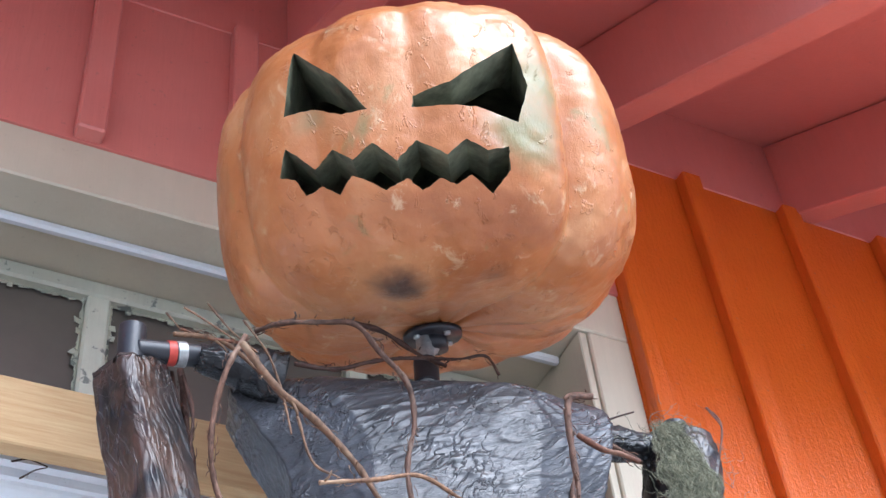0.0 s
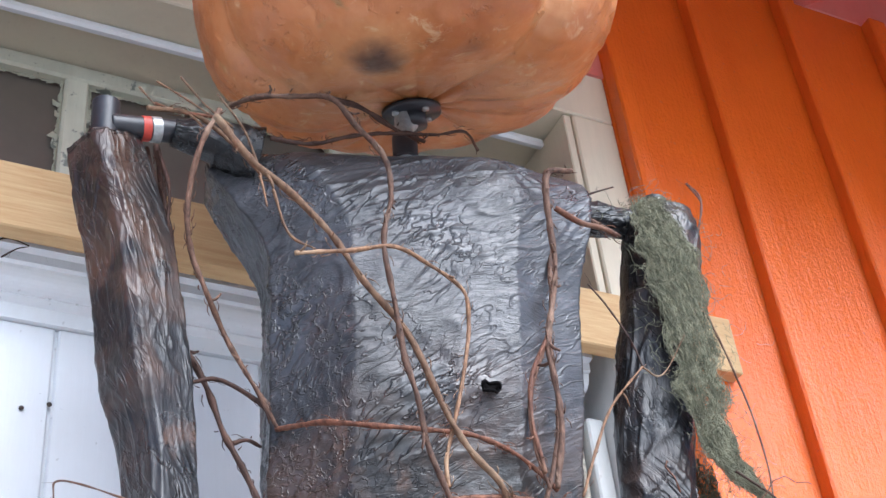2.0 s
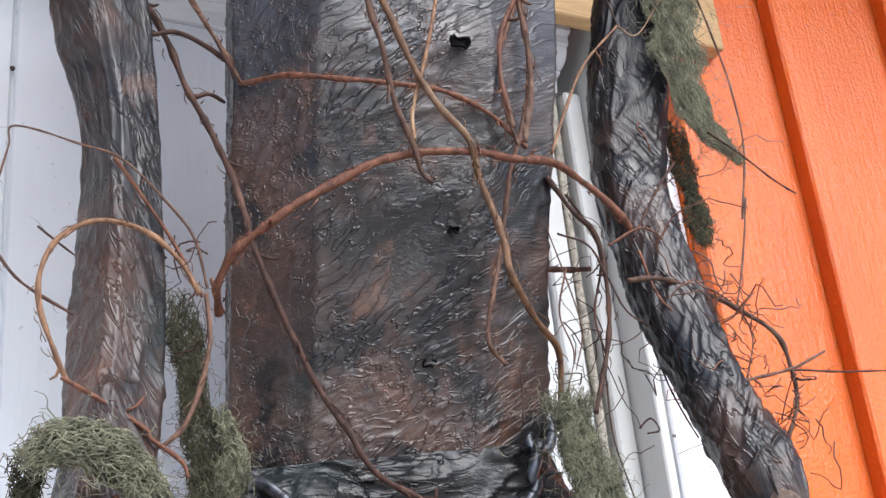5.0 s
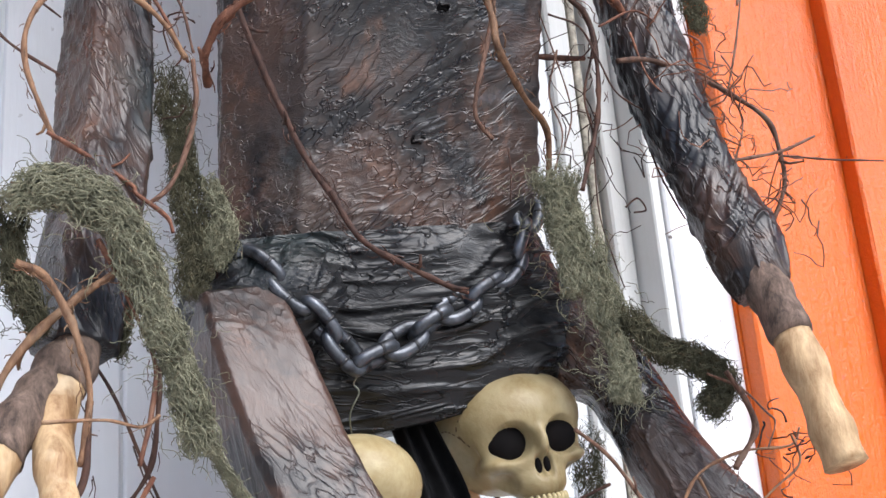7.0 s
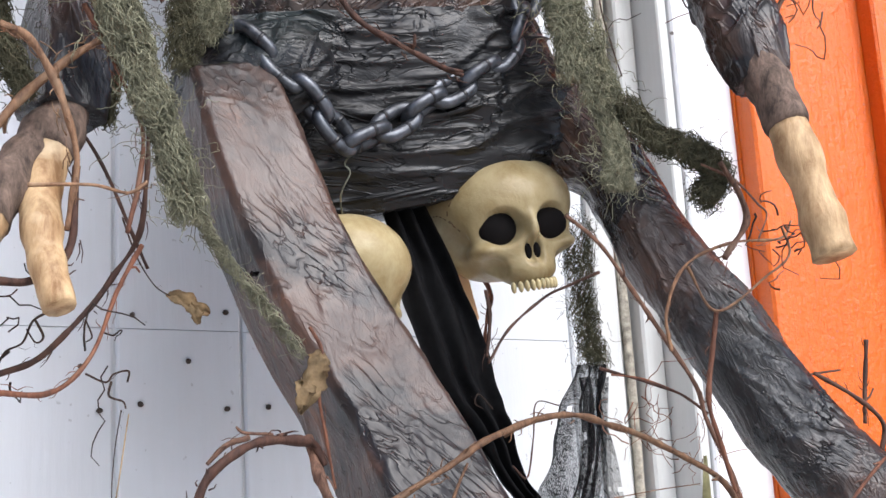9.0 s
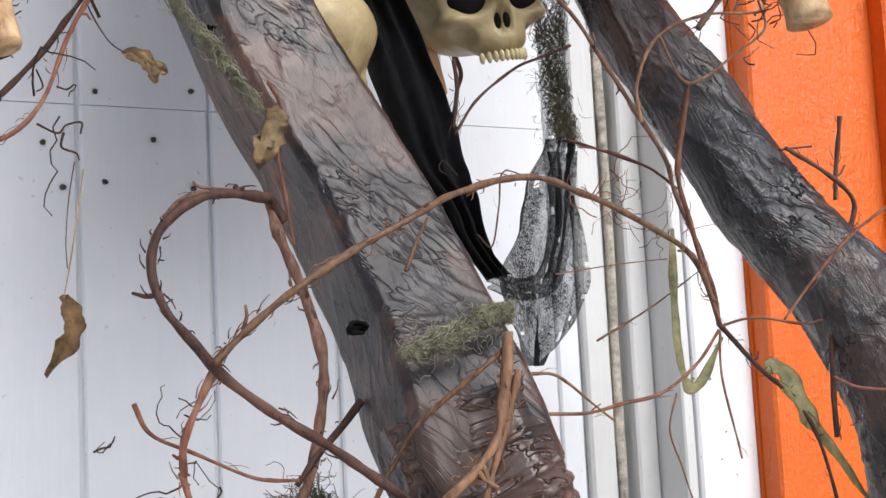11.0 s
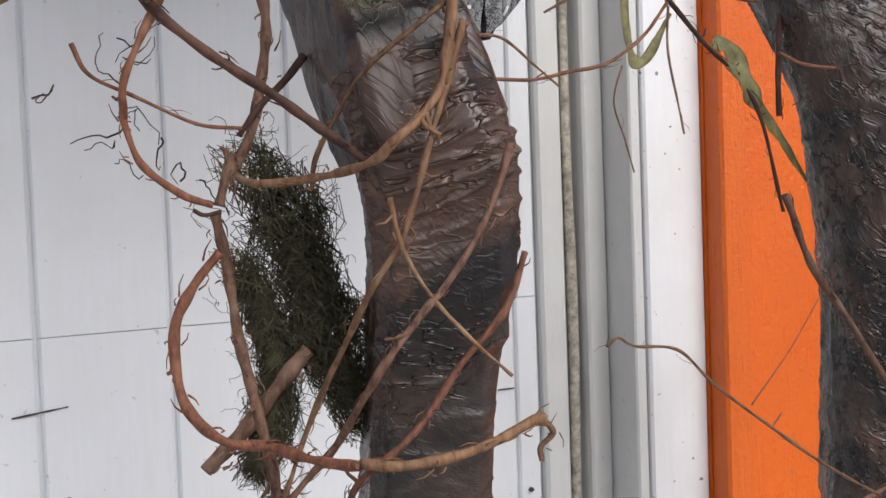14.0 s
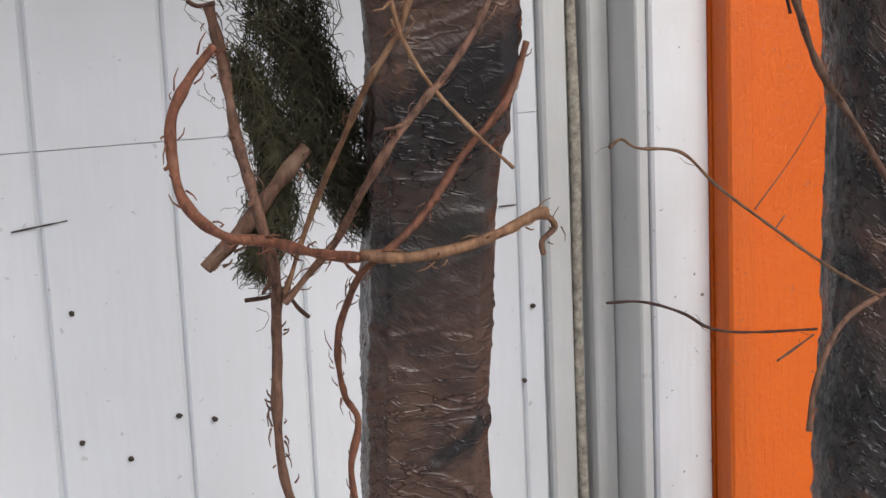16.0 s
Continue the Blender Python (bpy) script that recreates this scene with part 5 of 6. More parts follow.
vine([(0.971, -0.570, 2.358), (0.996, -0.570, 2.318), (1.011, -0.570, 2.268), (0.987, -0.570, 2.181), (0.994, -0.570, 2.125)], .004, .002, M_VINEDARK)
vine([(0.938, -0.560, 2.306), (0.957, -0.560, 2.232), (0.971, -0.560, 2.159), (0.953, -0.560, 2.102)], .002, .0015, M_VINE)
vine([(0.960, -0.560, 2.249), (0.940, -0.560, 2.181), (0.953, -0.560, 2.126), (0.935, -0.560, 2.070)], .002, .0015, M_VINE)
vine([(0.247, -0.700, 1.828), (0.274, -0.700, 1.817), (0.292, -0.700, 1.787), (0.305, -0.700, 1.750), (0.315, -0.700, 1.702), (0.309, -0.700, 1.637)], .0075, .006, M_VINEPALE)
vine([(0.343, -0.680, 1.832), (0.309, -0.680, 1.807), (0.273, -0.680, 1.771), (0.244, -0.680, 1.726), (0.228, -0.680, 1.689)], .0075, .007, M_VINEPALE)
vine([(0.328, -0.680, 1.867), (0.347, -0.680, 1.832), (0.364, -0.680, 1.788), (0.382, -0.680, 1.743), (0.379, -0.680, 1.688), (0.369, -0.680, 1.640)], .005, .004, M_VINERED)
vine([(0.270, -0.720, 1.669), (0.327, -0.720, 1.674), (0.360, -0.720, 1.669), (0.378, -0.720, 1.681)], .0035, .003, M_VINEPALE)
vine([(0.260, -0.620, 1.514), (0.301, -0.620, 1.533), (0.342, -0.620, 1.575), (0.369, -0.620, 1.615), (0.394, -0.620, 1.656), (0.402, -0.620, 1.709), (0.404, -0.620, 1.763)], .005, .0045, M_VINEDARK)
vine([(0.258, -0.640, 1.496), (0.308, -0.640, 1.497), (0.344, -0.640, 1.533), (0.367, -0.640, 1.594), (0.392, -0.640, 1.640)], .0045, .004, M_VINERED)
vine([(0.336, -0.620, 1.759), (0.352, -0.620, 1.734), (0.372, -0.620, 1.695), (0.402, -0.620, 1.622)], .003, .003, M_VINEDARK)
vine([(0.247, -0.700, 1.585), (0.276, -0.700, 1.584), (0.301, -0.700, 1.598), (0.316, -0.700, 1.631), (0.318, -0.700, 1.695)], .007, .006, M_VINEDARK)
vine([(0.322, -0.600, 1.585), (0.298, -0.600, 1.572), (0.288, -0.600, 1.550), (0.273, -0.600, 1.541), (0.265, -0.600, 1.527)], .002, .0015, M_TENDRIL)
vine([(0.298, -0.600, 1.572), (0.306, -0.600, 1.556), (0.299, -0.600, 1.550), (0.290, -0.600, 1.563)], .002, .0015, M_TENDRIL)
vine([(0.346, -0.600, 1.521), (0.365, -0.600, 1.513), (0.373, -0.600, 1.521), (0.387, -0.600, 1.524), (0.386, -0.600, 1.513)], .002, .0015, M_TENDRIL)
vine([(0.371, -0.600, 1.513), (0.369, -0.600, 1.499), (0.382, -0.600, 1.494), (0.385, -0.600, 1.487)], .002, .0015, M_TENDRIL)
vine([(0.346, -0.600, 1.573), (0.352, -0.600, 1.557), (0.346, -0.600, 1.551)], .0015, .001, M_TENDRIL)
vine([(0.380, -0.600, 1.486), (0.374, -0.600, 1.448), (0.371, -0.600, 1.410), (0.372, -0.600, 1.384)], .0012, .001, M_TENDRIL)
vine([(0.405, -0.500, 1.707), (0.420, -0.500, 1.664), (0.438, -0.500, 1.634), (0.456, -0.500, 1.622)], .0015, .001, M_TENDRIL)
vine([(0.858, -0.460, 1.655), (0.861, -0.460, 1.620), (0.854, -0.460, 1.571)], .005, .004, M_VINEDARK)
vine([(0.855, -0.460, 1.564), (0.888, -0.460, 1.607), (0.939, -0.460, 1.648), (0.973, -0.460, 1.664), (1.024, -0.460, 1.685)], .003, .003, M_VINEDARK)
vine([(0.926, -0.550, 1.729), (0.970, -0.550, 1.697), (1.006, -0.550, 1.649), (1.049, -0.550, 1.588), (1.092, -0.550, 1.526), (1.102, -0.550, 1.483), (1.129, -0.550, 1.415), (1.150, -0.550, 1.360), (1.152, -0.550, 1.324)], .0045, .005, M_VINE)
vine([(1.045, -0.570, 1.563), (1.046, -0.570, 1.612), (1.077, -0.570, 1.669), (1.149, -0.570, 1.702), (1.230, -0.570, 1.714), (1.249, -0.570, 1.738)], .004, .003, M_VINEPALE)
vine([(1.074, -0.580, 1.667), (1.109, -0.580, 1.612), (1.188, -0.580, 1.658), (1.232, -0.580, 1.690), (1.224, -0.580, 1.726)], .003, .003, M_VINEPALE)
vine([(1.117, -0.570, 1.614), (1.102, -0.570, 1.558), (1.091, -0.570, 1.502), (1.105, -0.570, 1.448), (1.127, -0.570, 1.358), (1.137, -0.570, 1.323)], .0055, .005, M_VINERED)
vine([(0.975, -0.520, 1.550), (1.031, -0.520, 1.537), (1.087, -0.520, 1.520), (1.126, -0.520, 1.496)], .003, .003, M_VINEDARK)
vine([(1.125, -0.600, 1.800), (1.148, -0.600, 1.761), (1.154, -0.600, 1.725), (1.129, -0.600, 1.689), (1.125, -0.600, 1.686), (1.115, -0.600, 1.673)], .007, .006, M_VINE)
vine([(1.102, -0.590, 1.796), (1.152, -0.590, 1.778), (1.183, -0.590, 1.751), (1.195, -0.590, 1.737), (1.178, -0.590, 1.706)], .003, .002, M_VINE)
vine([(1.233, -0.600, 1.535), (1.287, -0.600, 1.508), (1.333, -0.600, 1.474), (1.325, -0.600, 1.438), (1.302, -0.600, 1.389), (1.282, -0.600, 1.320), (1.276, -0.600, 1.238), (1.277, -0.600, 1.184)], .005, .006, M_VINEDARK)
vine([(1.318, -0.600, 1.579), (1.310, -0.600, 1.523), (1.303, -0.600, 1.473)], .005, .005, M_VINEDARK)
vine([(1.232, -0.590, 1.534), (1.281, -0.590, 1.541)], .003, .002, M_VINEDARK)
vine([(1.363, -0.640, 1.465), (1.287, -0.640, 1.425), (1.231, -0.640, 1.377), (1.176, -0.640, 1.324)], .004, .003, M_VINERED)
vine([(1.114, -0.600, 1.320), (1.167, -0.600, 1.329), (1.243, -0.600, 1.322), (1.315, -0.600, 1.339), (1.383, -0.600, 1.339)], .003, .003, M_VINERED)
vine([(1.129, -0.580, 1.322), (1.178, -0.580, 1.276), (1.234, -0.580, 1.233), (1.271, -0.580, 1.164), (1.296, -0.580, 1.068)], .005, .004, M_VINEDARK)
vine([(1.223, -0.660, 1.255), (1.259, -0.660, 1.242), (1.315, -0.660, 1.236)], .004, .003, M_VINERED)
vine([(1.098, -0.620, 1.313), (1.063, -0.620, 1.276), (1.011, -0.620, 1.245), (0.958, -0.620, 1.235), (0.914, -0.620, 1.227), (0.865, -0.620, 1.228)], .004, .003, M_VINERED)
vine([(1.129, -0.580, 1.316), (1.129, -0.580, 1.257), (1.148, -0.580, 1.166)], .003, .002, M_VINEPALE)
vine([(0.985, -0.540, 1.309), (1.058, -0.540, 1.346), (1.137, -0.540, 1.392)], .0025, .002, M_VINE)
vine([(0.957, -0.500, 1.392), (1.040, -0.500, 1.403), (1.119, -0.500, 1.412)], .0015, .001, M_VINEPALE)
vine([(0.990, -0.520, 1.542), (1.037, -0.520, 1.537), (1.085, -0.520, 1.522)], .002, .0015, M_VINERED)
vine([(0.825, -0.660, 1.270), (0.858, -0.660, 1.266), (0.897, -0.660, 1.238), (0.924, -0.660, 1.218)], .003, .002, M_VINEPALE)
vine([(1.048, -0.600, 1.245), (1.035, -0.600, 1.204), (1.049, -0.600, 1.162), (1.061, -0.600, 1.124)], .002, .002, M_VINEPALE)
vine([(0.847, -0.520, 1.435), (0.865, -0.520, 1.422), (0.876, -0.520, 1.468), (0.883, -0.520, 1.508), (0.913, -0.520, 1.505)], .002, .0015, M_VINEDARK)
vine([(0.810, -0.550, 1.496), (0.794, -0.550, 1.512), (0.788, -0.550, 1.502), (0.798, -0.550, 1.496)], .0015, .001, M_TENDRIL)
vine([(0.468, -0.740, 1.288), (0.498, -0.740, 1.315), (0.540, -0.760, 1.350), (0.583, -0.760, 1.376), (0.645, -0.750, 1.407), (0.720, -0.720, 1.444), (0.806, -0.680, 1.469), (0.872, -0.660, 1.471), (0.952, -0.620, 1.459), (1.031, -0.600, 1.432), (1.091, -0.590, 1.402), (1.115, -0.590, 1.349)], .0065, .006, M_VINEPALE)
vine([(0.483, -0.720, 1.300), (0.462, -0.720, 1.258), (0.445, -0.720, 1.219), (0.448, -0.700, 1.190), (0.447, -0.700, 1.189), (0.461, -0.700, 1.149), (0.496, -0.700, 1.122), (0.528, -0.700, 1.111)], .006, .006, M_VINERED)
vine([(0.582, -0.620, 1.432), (0.565, -0.620, 1.454), (0.512, -0.660, 1.452), (0.465, -0.690, 1.433), (0.436, -0.690, 1.407), (0.428, -0.690, 1.371), (0.434, -0.710, 1.333), (0.461, -0.710, 1.301), (0.484, -0.730, 1.272), (0.525, -0.730, 1.240), (0.567, -0.730, 1.214), (0.609, -0.730, 1.186), (0.643, -0.740, 1.161), (0.653, -0.760, 1.146)], .008, .008, M_VINEDARK)
vine([(0.572, -0.600, 1.460), (0.574, -0.640, 1.400), (0.595, -0.640, 1.345), (0.600, -0.660, 1.300), (0.601, -0.660, 1.256), (0.590, -0.660, 1.208), (0.577, -0.660, 1.172), (0.557, -0.660, 1.142), (0.558, -0.660, 1.157), (0.547, -0.660, 1.110)], .009, .008, M_VINE)
vine([(0.644, -0.640, 1.251), (0.625, -0.640, 1.229), (0.589, -0.670, 1.203), (0.565, -0.670, 1.173)], .006, .006, M_VINEDARK)
vine([(0.502, -0.620, 1.456), (0.479, -0.620, 1.448), (0.459, -0.620, 1.429)], .005, .004, M_VINE)
vine([(0.526, -0.620, 1.459), (0.497, -0.620, 1.461), (0.488, -0.620, 1.467)], .003, .002, M_VINE)
vine([(0.564, -0.630, 1.567), (0.576, -0.630, 1.541), (0.571, -0.630, 1.500), (0.578, -0.630, 1.455), (0.586, -0.630, 1.404)], .003, .003, M_VINERED)
vine([(0.679, -0.740, 1.417), (0.666, -0.740, 1.393), (0.654, -0.740, 1.366)], .002, .003, M_VINEPALE)
vine([(0.724, -0.800, 1.303), (0.723, -0.800, 1.259), (0.711, -0.800, 1.213), (0.686, -0.800, 1.183), (0.657, -0.800, 1.160), (0.644, -0.780, 1.143), (0.622, -0.700, 1.130), (0.581, -0.660, 1.129), (0.572, -0.620, 1.142)], .008, .007, M_VINEPALE)
vine([(0.735, -0.800, 1.270), (0.715, -0.800, 1.210), (0.693, -0.800, 1.145), (0.674, -0.800, 1.095), (0.664, -0.800, 1.071), (0.659, -0.800, 1.064), (0.640, -0.780, 1.026), (0.633, -0.740, 0.980), (0.622, -0.700, 0.927), (0.611, -0.680, 0.883), (0.597, -0.680, 0.847), (0.586, -0.680, 0.824)], .0055, .005, M_VINEPALE)
vine([(0.728, -0.790, 1.288), (0.701, -0.790, 1.270), (0.657, -0.760, 1.232), (0.645, -0.720, 1.192), (0.629, -0.700, 1.151), (0.622, -0.700, 1.119)], .0045, .004, M_VINEPALE)
vine([(0.775, -0.810, 1.157), (0.755, -0.810, 1.107), (0.730, -0.810, 1.067), (0.699, -0.810, 1.029), (0.685, -0.810, 1.017), (0.650, -0.810, 0.978), (0.629, -0.780, 0.928), (0.625, -0.720, 0.881), (0.607, -0.690, 0.847), (0.585, -0.690, 0.825)], .006, .006, M_VINE)
vine([(0.790, -0.800, 1.056), (0.764, -0.800, 1.004), (0.721, -0.800, 0.957), (0.679, -0.800, 0.912), (0.644, -0.800, 0.883), (0.629, -0.770, 0.856), (0.629, -0.720, 0.811), (0.622, -0.720, 0.780), (0.636, -0.700, 0.730), (0.648, -0.700, 0.705), (0.639, -0.700, 0.662), (0.643, -0.700, 0.621)], .006, .0055, M_VINERED)
vine([(0.650, -0.810, 1.113), (0.660, -0.810, 1.070), (0.685, -0.810, 1.027), (0.723, -0.810, 0.984), (0.766, -0.810, 0.944)], .004, .003, M_VINEPALE)
vine([(0.550, -0.640, 1.065), (0.525, -0.640, 1.036), (0.506, -0.640, 1.001), (0.504, -0.640, 0.954), (0.507, -0.660, 0.924), (0.529, -0.700, 0.897), (0.572, -0.700, 0.884), (0.591, -0.760, 0.882), (0.617, -0.800, 0.880)], .009, .0085, M_VINERED)
vine([(0.617, -0.800, 0.880), (0.660, -0.800, 0.872), (0.706, -0.800, 0.874), (0.753, -0.800, 0.884), (0.796, -0.800, 0.897), (0.809, -0.800, 0.897)], .0085, .010, M_VINEPALE)
vine([(0.805, -0.800, 0.900), (0.817, -0.800, 0.885), (0.802, -0.800, 0.873), (0.803, -0.800, 0.860)], .006, .004, M_VINE)
vine([(0.554, -0.620, 1.102), (0.562, -0.620, 1.049), (0.564, -0.640, 1.012), (0.572, -0.640, 0.969), (0.565, -0.680, 0.925), (0.574, -0.680, 0.882), (0.582, -0.680, 0.833), (0.585, -0.660, 0.774), (0.582, -0.660, 0.719), (0.584, -0.660, 0.662), (0.596, -0.660, 0.616)], .009, .009, M_VINE)
vine([(0.646, -0.620, 0.958), (0.605, -0.620, 0.921), (0.567, -0.620, 0.881), (0.536, -0.620, 0.852)], .013, .013, M_VINE)
vine([(0.565, -0.640, 0.823), (0.588, -0.640, 0.823), (0.603, -0.640, 0.829), (0.619, -0.640, 0.808), (0.630, -0.640, 0.797)], .004, .003, M_VINEDARK)
vine([(0.407, -0.700, 1.253), (0.421, -0.700, 1.227), (0.458, -0.700, 1.209), (0.514, -0.700, 1.184), (0.557, -0.700, 1.179)], .0035, .003, M_VINERED)
vine([(0.547, -0.660, 1.104), (0.531, -0.660, 1.102), (0.521, -0.660, 1.107)], .005, .003, M_VINEDARK)
vine([(1.002, -0.620, 0.932), (1.018, -0.620, 0.940), (1.041, -0.620, 0.929), (1.099, -0.620, 0.919), (1.119, -0.660, 0.882), (1.165, -0.700, 0.834), (1.222, -0.720, 0.788), (1.308, -0.720, 0.740)], .003, .003, M_VINEPALE)
vine([(0.994, -0.620, 0.759), (1.044, -0.620, 0.754), (1.100, -0.620, 0.733), (1.124, -0.640, 0.716), (1.191, -0.640, 0.701), (1.283, -0.640, 0.692)], .003, .003, M_VINEDARK)
vine([(1.222, -0.600, 0.840), (1.279, -0.600, 0.896), (1.333, -0.600, 0.961)], .0015, .001, M_VINE)
vine([(1.221, -0.640, 0.663), (1.278, -0.640, 0.687)], .003, .002, M_VINE)
vine([(1.183, -0.680, 0.828), (1.199, -0.680, 0.843)], .002, .0015, M_VINE)
vine([(1.227, -0.660, 1.091), (1.252, -0.660, 1.033), (1.294, -0.660, 0.972), (1.339, -0.660, 0.916), (1.385, -0.660, 0.857)], .008, .008, M_VINE)
vine([(1.376, -0.670, 0.735), (1.304, -0.670, 0.710), (1.268, -0.670, 0.674), (1.246, -0.670, 0.622), (1.243, -0.670, 0.581)], .006, .007, M_VINE)
# curled black wire by the beam, built with the tendril material and label
vine([(0.181, -0.110, 3.034), (0.208, -0.110, 3.044), (0.242, -0.110, 3.037)], .003, .002, M_TENDRIL)
vine([(0.200, -0.110, 3.003), (0.222, -0.110, 3.026), (0.242, -0.110, 3.037)], .003, .002, M_TENDRIL)

vine([(0.952, -0.7, 2.917), (0.906, -0.7, 2.893), (0.895, -0.7, 2.791), (0.89, -0.7, 2.715), (0.871, -0.7, 2.64), (0.854, -0.7, 2.573), (0.858, -0.7, 2.504), (0.855, -0.7, 2.432), (0.834, -0.7, 2.345)], .0085, .007, M_VINE)
vine([(0.853, -0.7, 2.577), (0.819, -0.7, 2.497), (0.811, -0.7, 2.425), (0.815, -0.7, 2.359)], .006, .005, M_VINERED)
vine([(0.927, -0.68, 2.852), (0.967, -0.68, 2.834), (1.001, -0.68, 2.833), (1.029, -0.68, 2.823)], .009, .006, M_VINERED)
vine([(0.981, -0.63, 2.916), (1.028, -0.63, 2.948), (1.083, -0.63, 2.982)], .004, .003, M_VINEDARK)
vine([(1.251, -0.62, 3.046), (1.272, -0.62, 3.013), (1.244, -0.62, 2.924)], .003, .0025, M_VINERED)
vine([(0.355, -0.5, 2.948), (0.374, -0.5, 2.874), (0.368, -0.5, 2.787)], .006, .005, M_VINEDARK)
vine([(0.341, -0.49, 2.958), (0.355, -0.49, 2.888), (0.347, -0.49, 2.81)], .008, .006, M_VINEDARK)
vine([(0.936, -0.3, 1.719), (0.95, -0.3, 1.685), (0.942, -0.3, 1.657), (0.933, -0.3, 1.618)], .006, .004, M_VINERED)


def tangle(a, b, count, spread, length, r, mat, seed, label):
    """A nest of fine curling tendrils about a line."""
    rr = random.Random(seed)
    seeds = [Vector(a).lerp(Vector(b), k / 20) for k in range(21)]
    bm = strands(seeds, count, length, r, spread, rr, 0.25, 0.045, 4, 9)
    return tagged(part("twig_tangle", bm, mat), label, "twigs", "", "stuff")


tangle((1.10, -0.60, 2.40), (1.14, -0.64, 2.10), 46, 0.030, 0.13, 0.0011, M_VINERED, 2, "tangle of fine reddish twigs round the arm")
tangle((0.99, -0.52, 2.30), (1.04, -0.54, 2.05), 15, 0.030, 0.16, 0.0009, M_VINEDARK, 3, "tangle of fine dark twigs between arm and body")
tangle((0.40, -0.56, 2.25), (0.44, -0.55, 2.10), 8, 0.03, 0.10, 0.0011, M_VINEDARK, 4, "few fine dark twigs beside the arm")
tangle((1.16, -0.62, 2.12), (1.22, -0.64, 2.03), 22, 0.03, 0.10, 0.0010, M_VINERED, 5, "tangle of fine reddish twigs round the elbow")
tangle((0.22, -0.60, 1.60), (0.36, -0.56, 1.52), 16, 0.04, 0.09, 0.0010, M_TENDRIL, 6, "dark curling tendrils below the hand")
tangle((1.03, -0.50, 1.52), (1.10, -0.50, 1.42), 16, 0.02, 0.09, 0.0007, M_VINERED, 7, "very fine curling tendrils beside the leg")
tangle((1.30, -0.62, 1.30), (1.36, -0.66, 1.18), 12, 0.03, 0.10, 0.0011, M_VINEDARK, 8, "few fine twigs round the knee")
tangle((0.44, -0.66, 1.24), (0.52, -0.64, 1.12), 12, 0.04, 0.07, 0.0008, M_TENDRIL, 9, "fine dark tendrils beside the vine ring")
tangle((1.15, -0.58, 1.80), (1.22, -0.58, 1.66), 10, 0.02, 0.10, 0.0011, M_VINEDARK, 10, "few fine dark twigs beside the thigh")


# ---- moss ----
def moss(path, half, count, mat, seed, label, flat=0.35, along=0.10, r=0.0011, curl=1.0):
    """Crumpled fibrous netting along a line: threads that run with it, twist round it and loop like loose knitting."""
    rr = random.Random(seed)
    line = spline(path, 14)
    n = len(line)
    widths = spline([(w, 0, 0) for w in half], 14) if isinstance(half, tuple) else None
    bm = bmesh.new()
    for _ in range(int(count * 0.62)):
        s, ln = rr.uniform(-0.03, 1.0) * (n - 1), along * rr.uniform(0.4, 1.1)
        ang, rho, turn = rr.uniform(0, 2 * math.pi), math.sqrt(rr.uniform(0.05, 1)), rr.gauss(0.6, 0.7)
        amp, wave, ph = curl * rr.uniform(0.0015, 0.0058), rr.uniform(0.8, 1.5), rr.uniform(0, 6.3)
        way = 1 if rr.random() < 0.8 else -1
        pts = []
        for k in range(17):
            i = min(max(int(s), 0), n - 2)
            d = line[i + 1] - line[i]
            step = max(d.length, 1e-5)
            d = d / step
            side = d.cross(Vector((0, -1, 0))).normalized()
            front = side.cross(d)
            w = (widths[min(i, len(widths) - 1)].x if widths else half * (1 - 0.25 * s / n)) * (0.82 + 0.6 * noise.noise(line[i] * 22 + Vector((seed, 0, 0))))
            ph += wave
            q = line[i] + d * (s - i) * step + side * (math.cos(ang) * rho * w + amp * math.cos(ph)) + front * (math.sin(ang) * rho * max(w * flat, 0.004) + amp * 0.8 * math.sin(ph * 0.9))
            pts.append(q + d * amp * 1.3 * math.sin(ph * 1.3))
            s += way * ln / 16 / step
            ang += turn * 0.09
            if s > n + 1 or s < -3:
                break
        if len(pts) > 4:
            tube_into(bm, pts, r * 0.62 * rr.uniform(0.7, 1.4), r * 0.45, sides=3)
    # stray ends
    for _ in range(int(count * 0.2)):
        i = rr.randrange(n)
        q = line[i] + Vector((rr.gauss(0, 1), rr.gauss(0, flat), rr.gauss(0, 1))) * (widths[min(i, len(widths) - 1)].x if widths else half) * 0.7
        h, pts = Vector((rr.gauss(0, 1), rr.gauss(0, 0.5), rr.gauss(0, 1) - 0.4)).normalized(), [q.copy()]
        for _ in range(7):
            h = (h + Vector((rr.gauss(0, 1), rr.gauss(0, 0.5), rr.gauss(0, 1))) * 0.5).normalized()
            q = q + h * min(along, 0.09) * 0.06
            pts.append(q.copy())
        tube_into(bm, pts, r * 0.5, r * 0.3, sides=3)
    return tagged(part("moss_drape", bm, mat), label, "moss", "", "stuff")


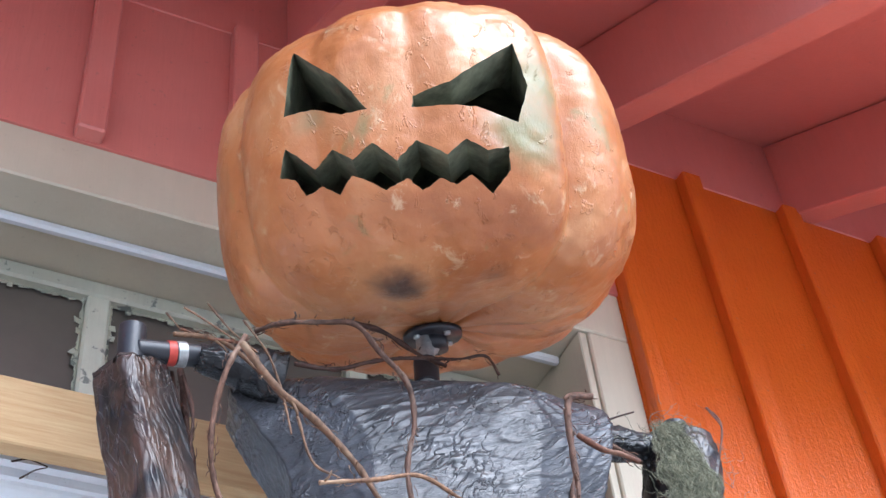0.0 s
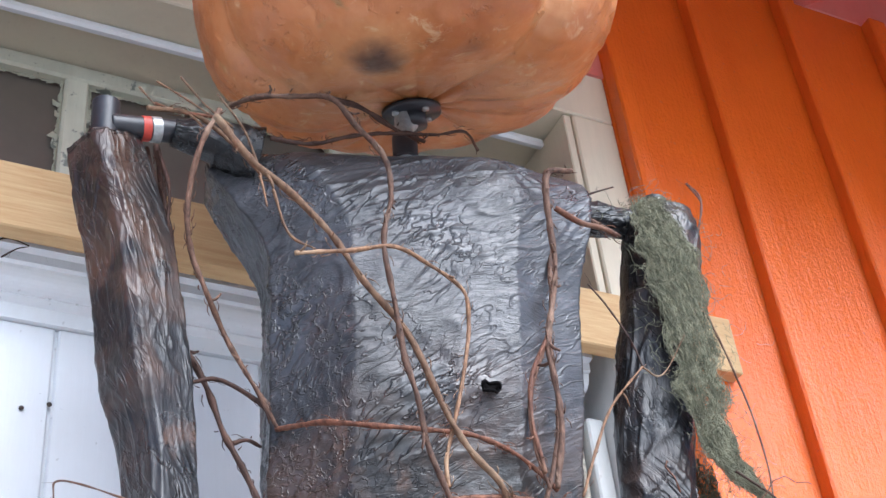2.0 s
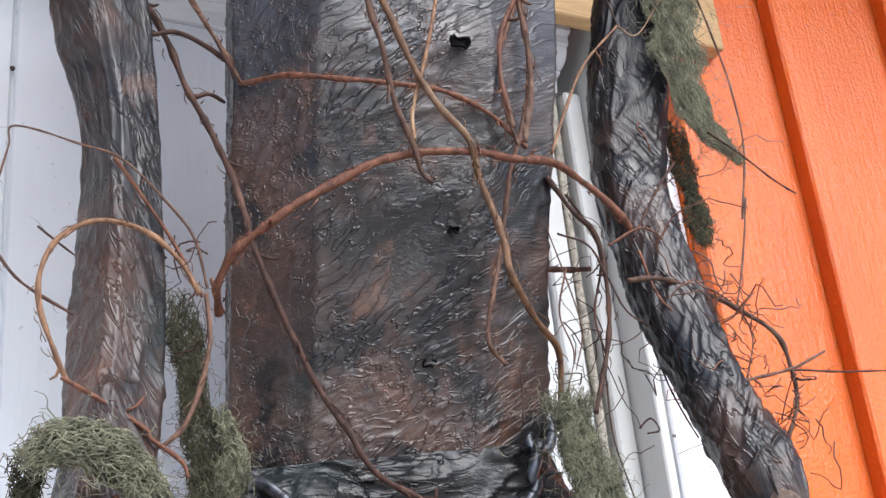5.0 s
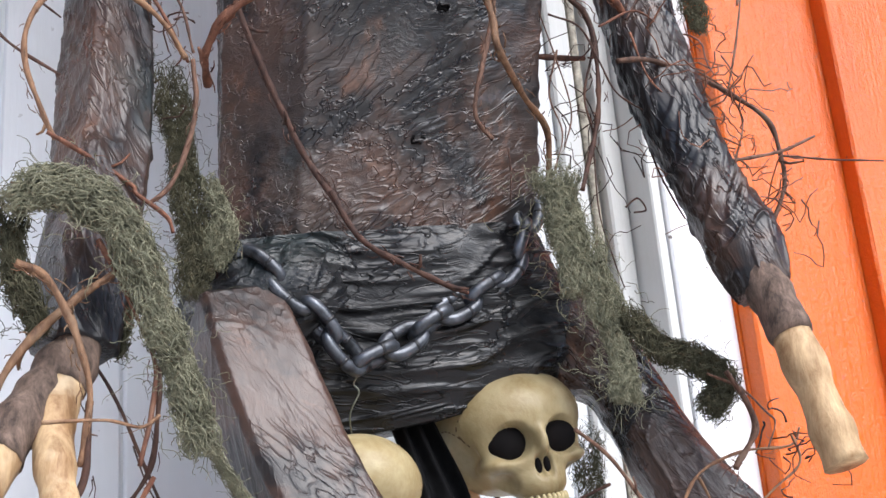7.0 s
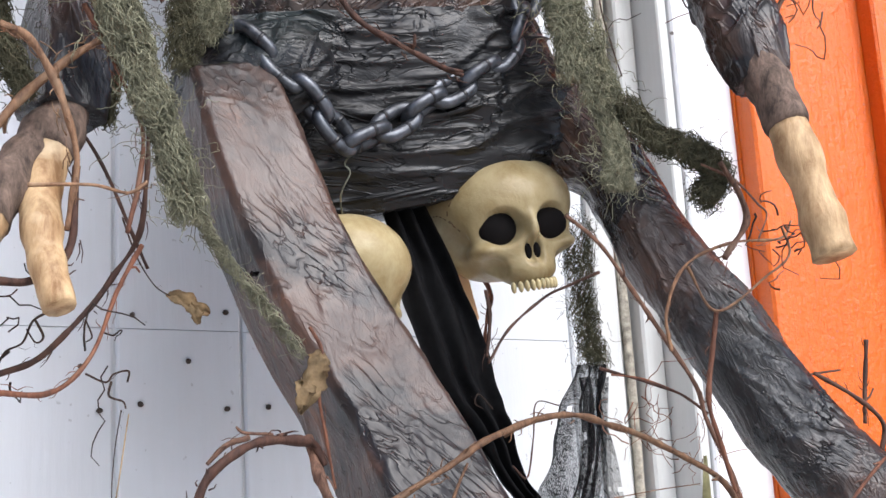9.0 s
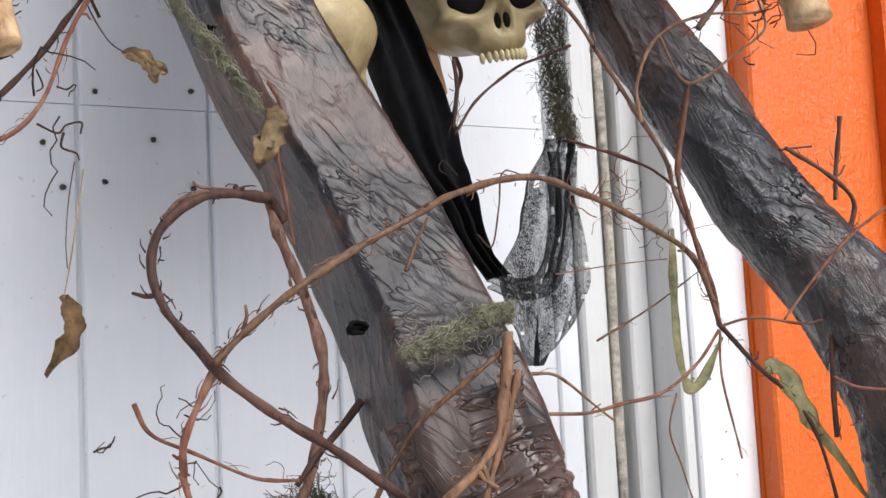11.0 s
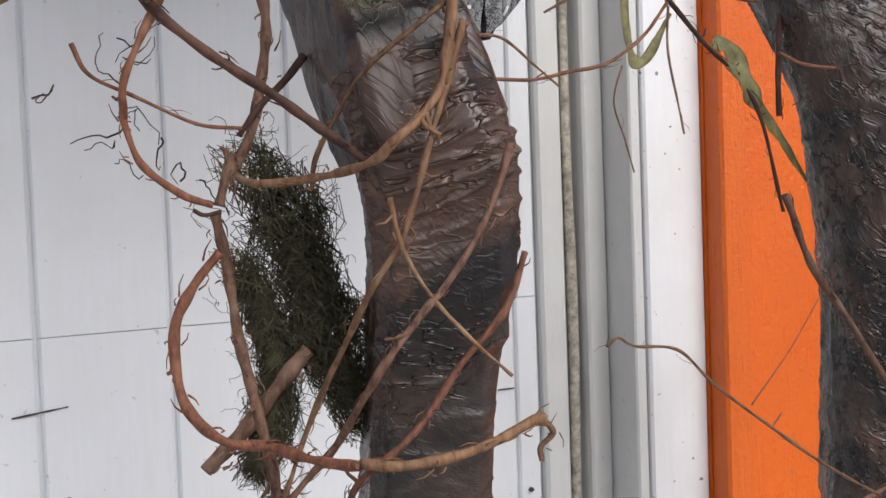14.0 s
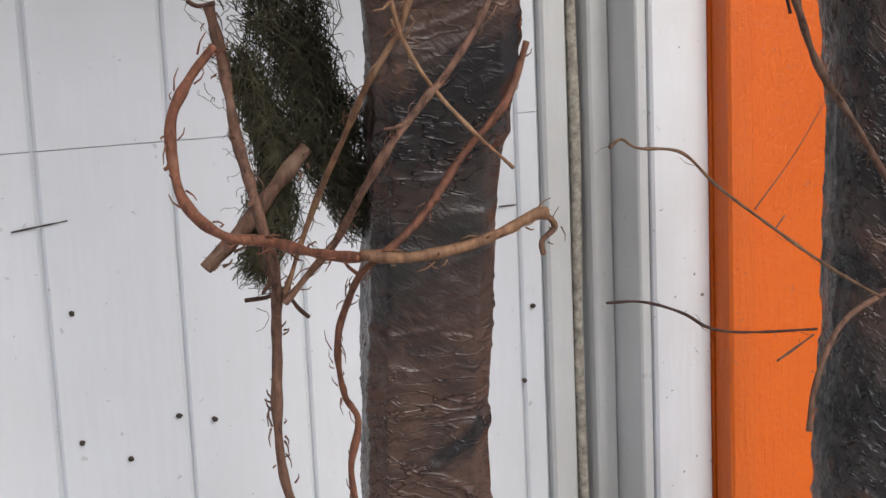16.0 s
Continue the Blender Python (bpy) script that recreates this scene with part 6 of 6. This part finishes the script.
ARM = "dry grey green moss netting draped over the arm"
moss([(1.140, -0.635, 2.955), (1.150, -0.645, 2.87), (1.158, -0.642, 2.79), (1.160, -0.638, 2.67), (1.162, -0.635, 2.55), (1.178, -0.635, 2.475), (1.228, -0.635, 2.425)], (0.038, 0.060, 0.066, 0.058, 0.040, 0.030, 0.010), 3000, M_MOSS, 1, ARM, 0.16, 0.15, 0.0009, 0.7)
moss([(1.16, -0.600, 2.98), (1.19, -0.615, 2.97), (1.22, -0.61, 2.93)], 0.03, 380, M_MOSS, 21, ARM, 0.5, 0.06)
moss([(1.169, -0.580, 2.50), (1.175, -0.580, 2.42), (1.182, -0.580, 2.36), (1.184, -0.580, 2.31)], 0.026, 420, M_MOSSDARK, 2, "dark moss hanging from the elbow", 0.4, 0.07)
WRIST = "thick grey green moss wrapped round the wrist"
moss([(0.243, -0.690, 1.895), (0.274, -0.695, 1.912), (0.312, -0.695, 1.905), (0.348, -0.690, 1.881), (0.369, -0.690, 1.831), (0.391, -0.690, 1.769), (0.409, -0.690, 1.720), (0.425, -0.690, 1.660)], 0.026, 2100, M_MOSS, 3, WRIST, 0.45, 0.07, 0.0011)
moss([(0.248, -0.660, 1.901), (0.247, -0.660, 1.854), (0.261, -0.660, 1.810), (0.277, -0.660, 1.777)], 0.020, 500, M_MOSSDARK, 4, WRIST, 0.4, 0.06)
moss([(0.437, -0.660, 1.683), (0.451, -0.655, 1.655), (0.476, -0.650, 1.622), (0.510, -0.650, 1.583), (0.545, -0.65, 1.538)], 0.006, 190, M_MOSS, 5, "thin moss strand trailing over the thigh", 0.5, 0.06, 0.0008)
moss([(0.365, -0.620, 1.843), (0.365, -0.620, 1.807), (0.360, -0.620, 1.772)], 0.016, 220, M_MOSSDARK, 6, "dark moss under the wrist", 0.4, 0.05)
moss([(0.456, -0.470, 2.179), (0.466, -0.470, 2.104), (0.475, -0.470, 2.031), (0.488, -0.470, 1.968), (0.478, -0.470, 1.900)], 0.034, 1100, M_MOSSDARK, 7, "dark green moss netting hanging behind the arm", 0.25, 0.07, 0.0009)
moss([(0.50, -0.480, 2.035), (0.518, -0.480, 1.983), (0.505, -0.470, 1.940)], 0.022, 520, M_MOSS, 8, "grey green moss hanging beside the hip", 0.4, 0.06)
HIP = "grey green moss bundle tied to the hip"
moss([(0.933, -0.560, 2.058), (0.940, -0.560, 1.991), (0.945, -0.560, 1.910)], 0.036, 1500, M_MOSS, 9, HIP, 0.45, 0.06, 0.0010)
moss([(0.966, -0.560, 1.975), (0.985, -0.560, 1.889), (0.998, -0.560, 1.816), (0.997, -0.560, 1.770)], 0.030, 1300, M_MOSS, 10, HIP, 0.4, 0.08)
moss([(1.005, -0.570, 1.872), (1.049, -0.570, 1.834), (1.107, -0.570, 1.819), (1.142, -0.570, 1.795), (1.112, -0.570, 1.757)], 0.020, 900, M_MOSSDARK, 11, HIP, 0.5, 0.05, 0.0011, 1.6)
moss([(1.010, -0.430, 1.76), (1.016, -0.425, 1.68), (1.024, -0.42, 1.62), (1.030, -0.420, 1.575)], 0.028, 460, M_MOSSDARK, 12, "thin moss netting hanging between the legs", 0.15, 0.05, 0.0007, 1.4)
SHIN = "dark dry moss nest stuffed beside the shin"
moss([(0.590, -0.610, 1.155), (0.630, -0.610, 1.100), (0.655, -0.600, 1.035), (0.672, -0.600, 0.976), (0.710, -0.600, 0.885)], (0.030, 0.046, 0.042, 0.048, 0.028), 850, M_MOSSDARK, 13, SHIN, 0.45, 0.17, 0.0010, 3.0)
moss([(0.587, -0.600, 1.053), (0.606, -0.600, 1.003), (0.620, -0.600, 0.952), (0.610, -0.600, 0.886), (0.592, -0.600, 0.842)], 0.022, 800, M_MOSSDARK, 14, SHIN, 0.5, 0.12, 0.0009, 2.4)
moss([(0.640, -0.770, 1.288), (0.682, -0.772, 1.302), (0.719, -0.765, 1.319), (0.751, -0.755, 1.325)], 0.013, 900, M_MOSS, 15, "ragged band of green moss at the knee", 0.6, 0.04, 0.0009)
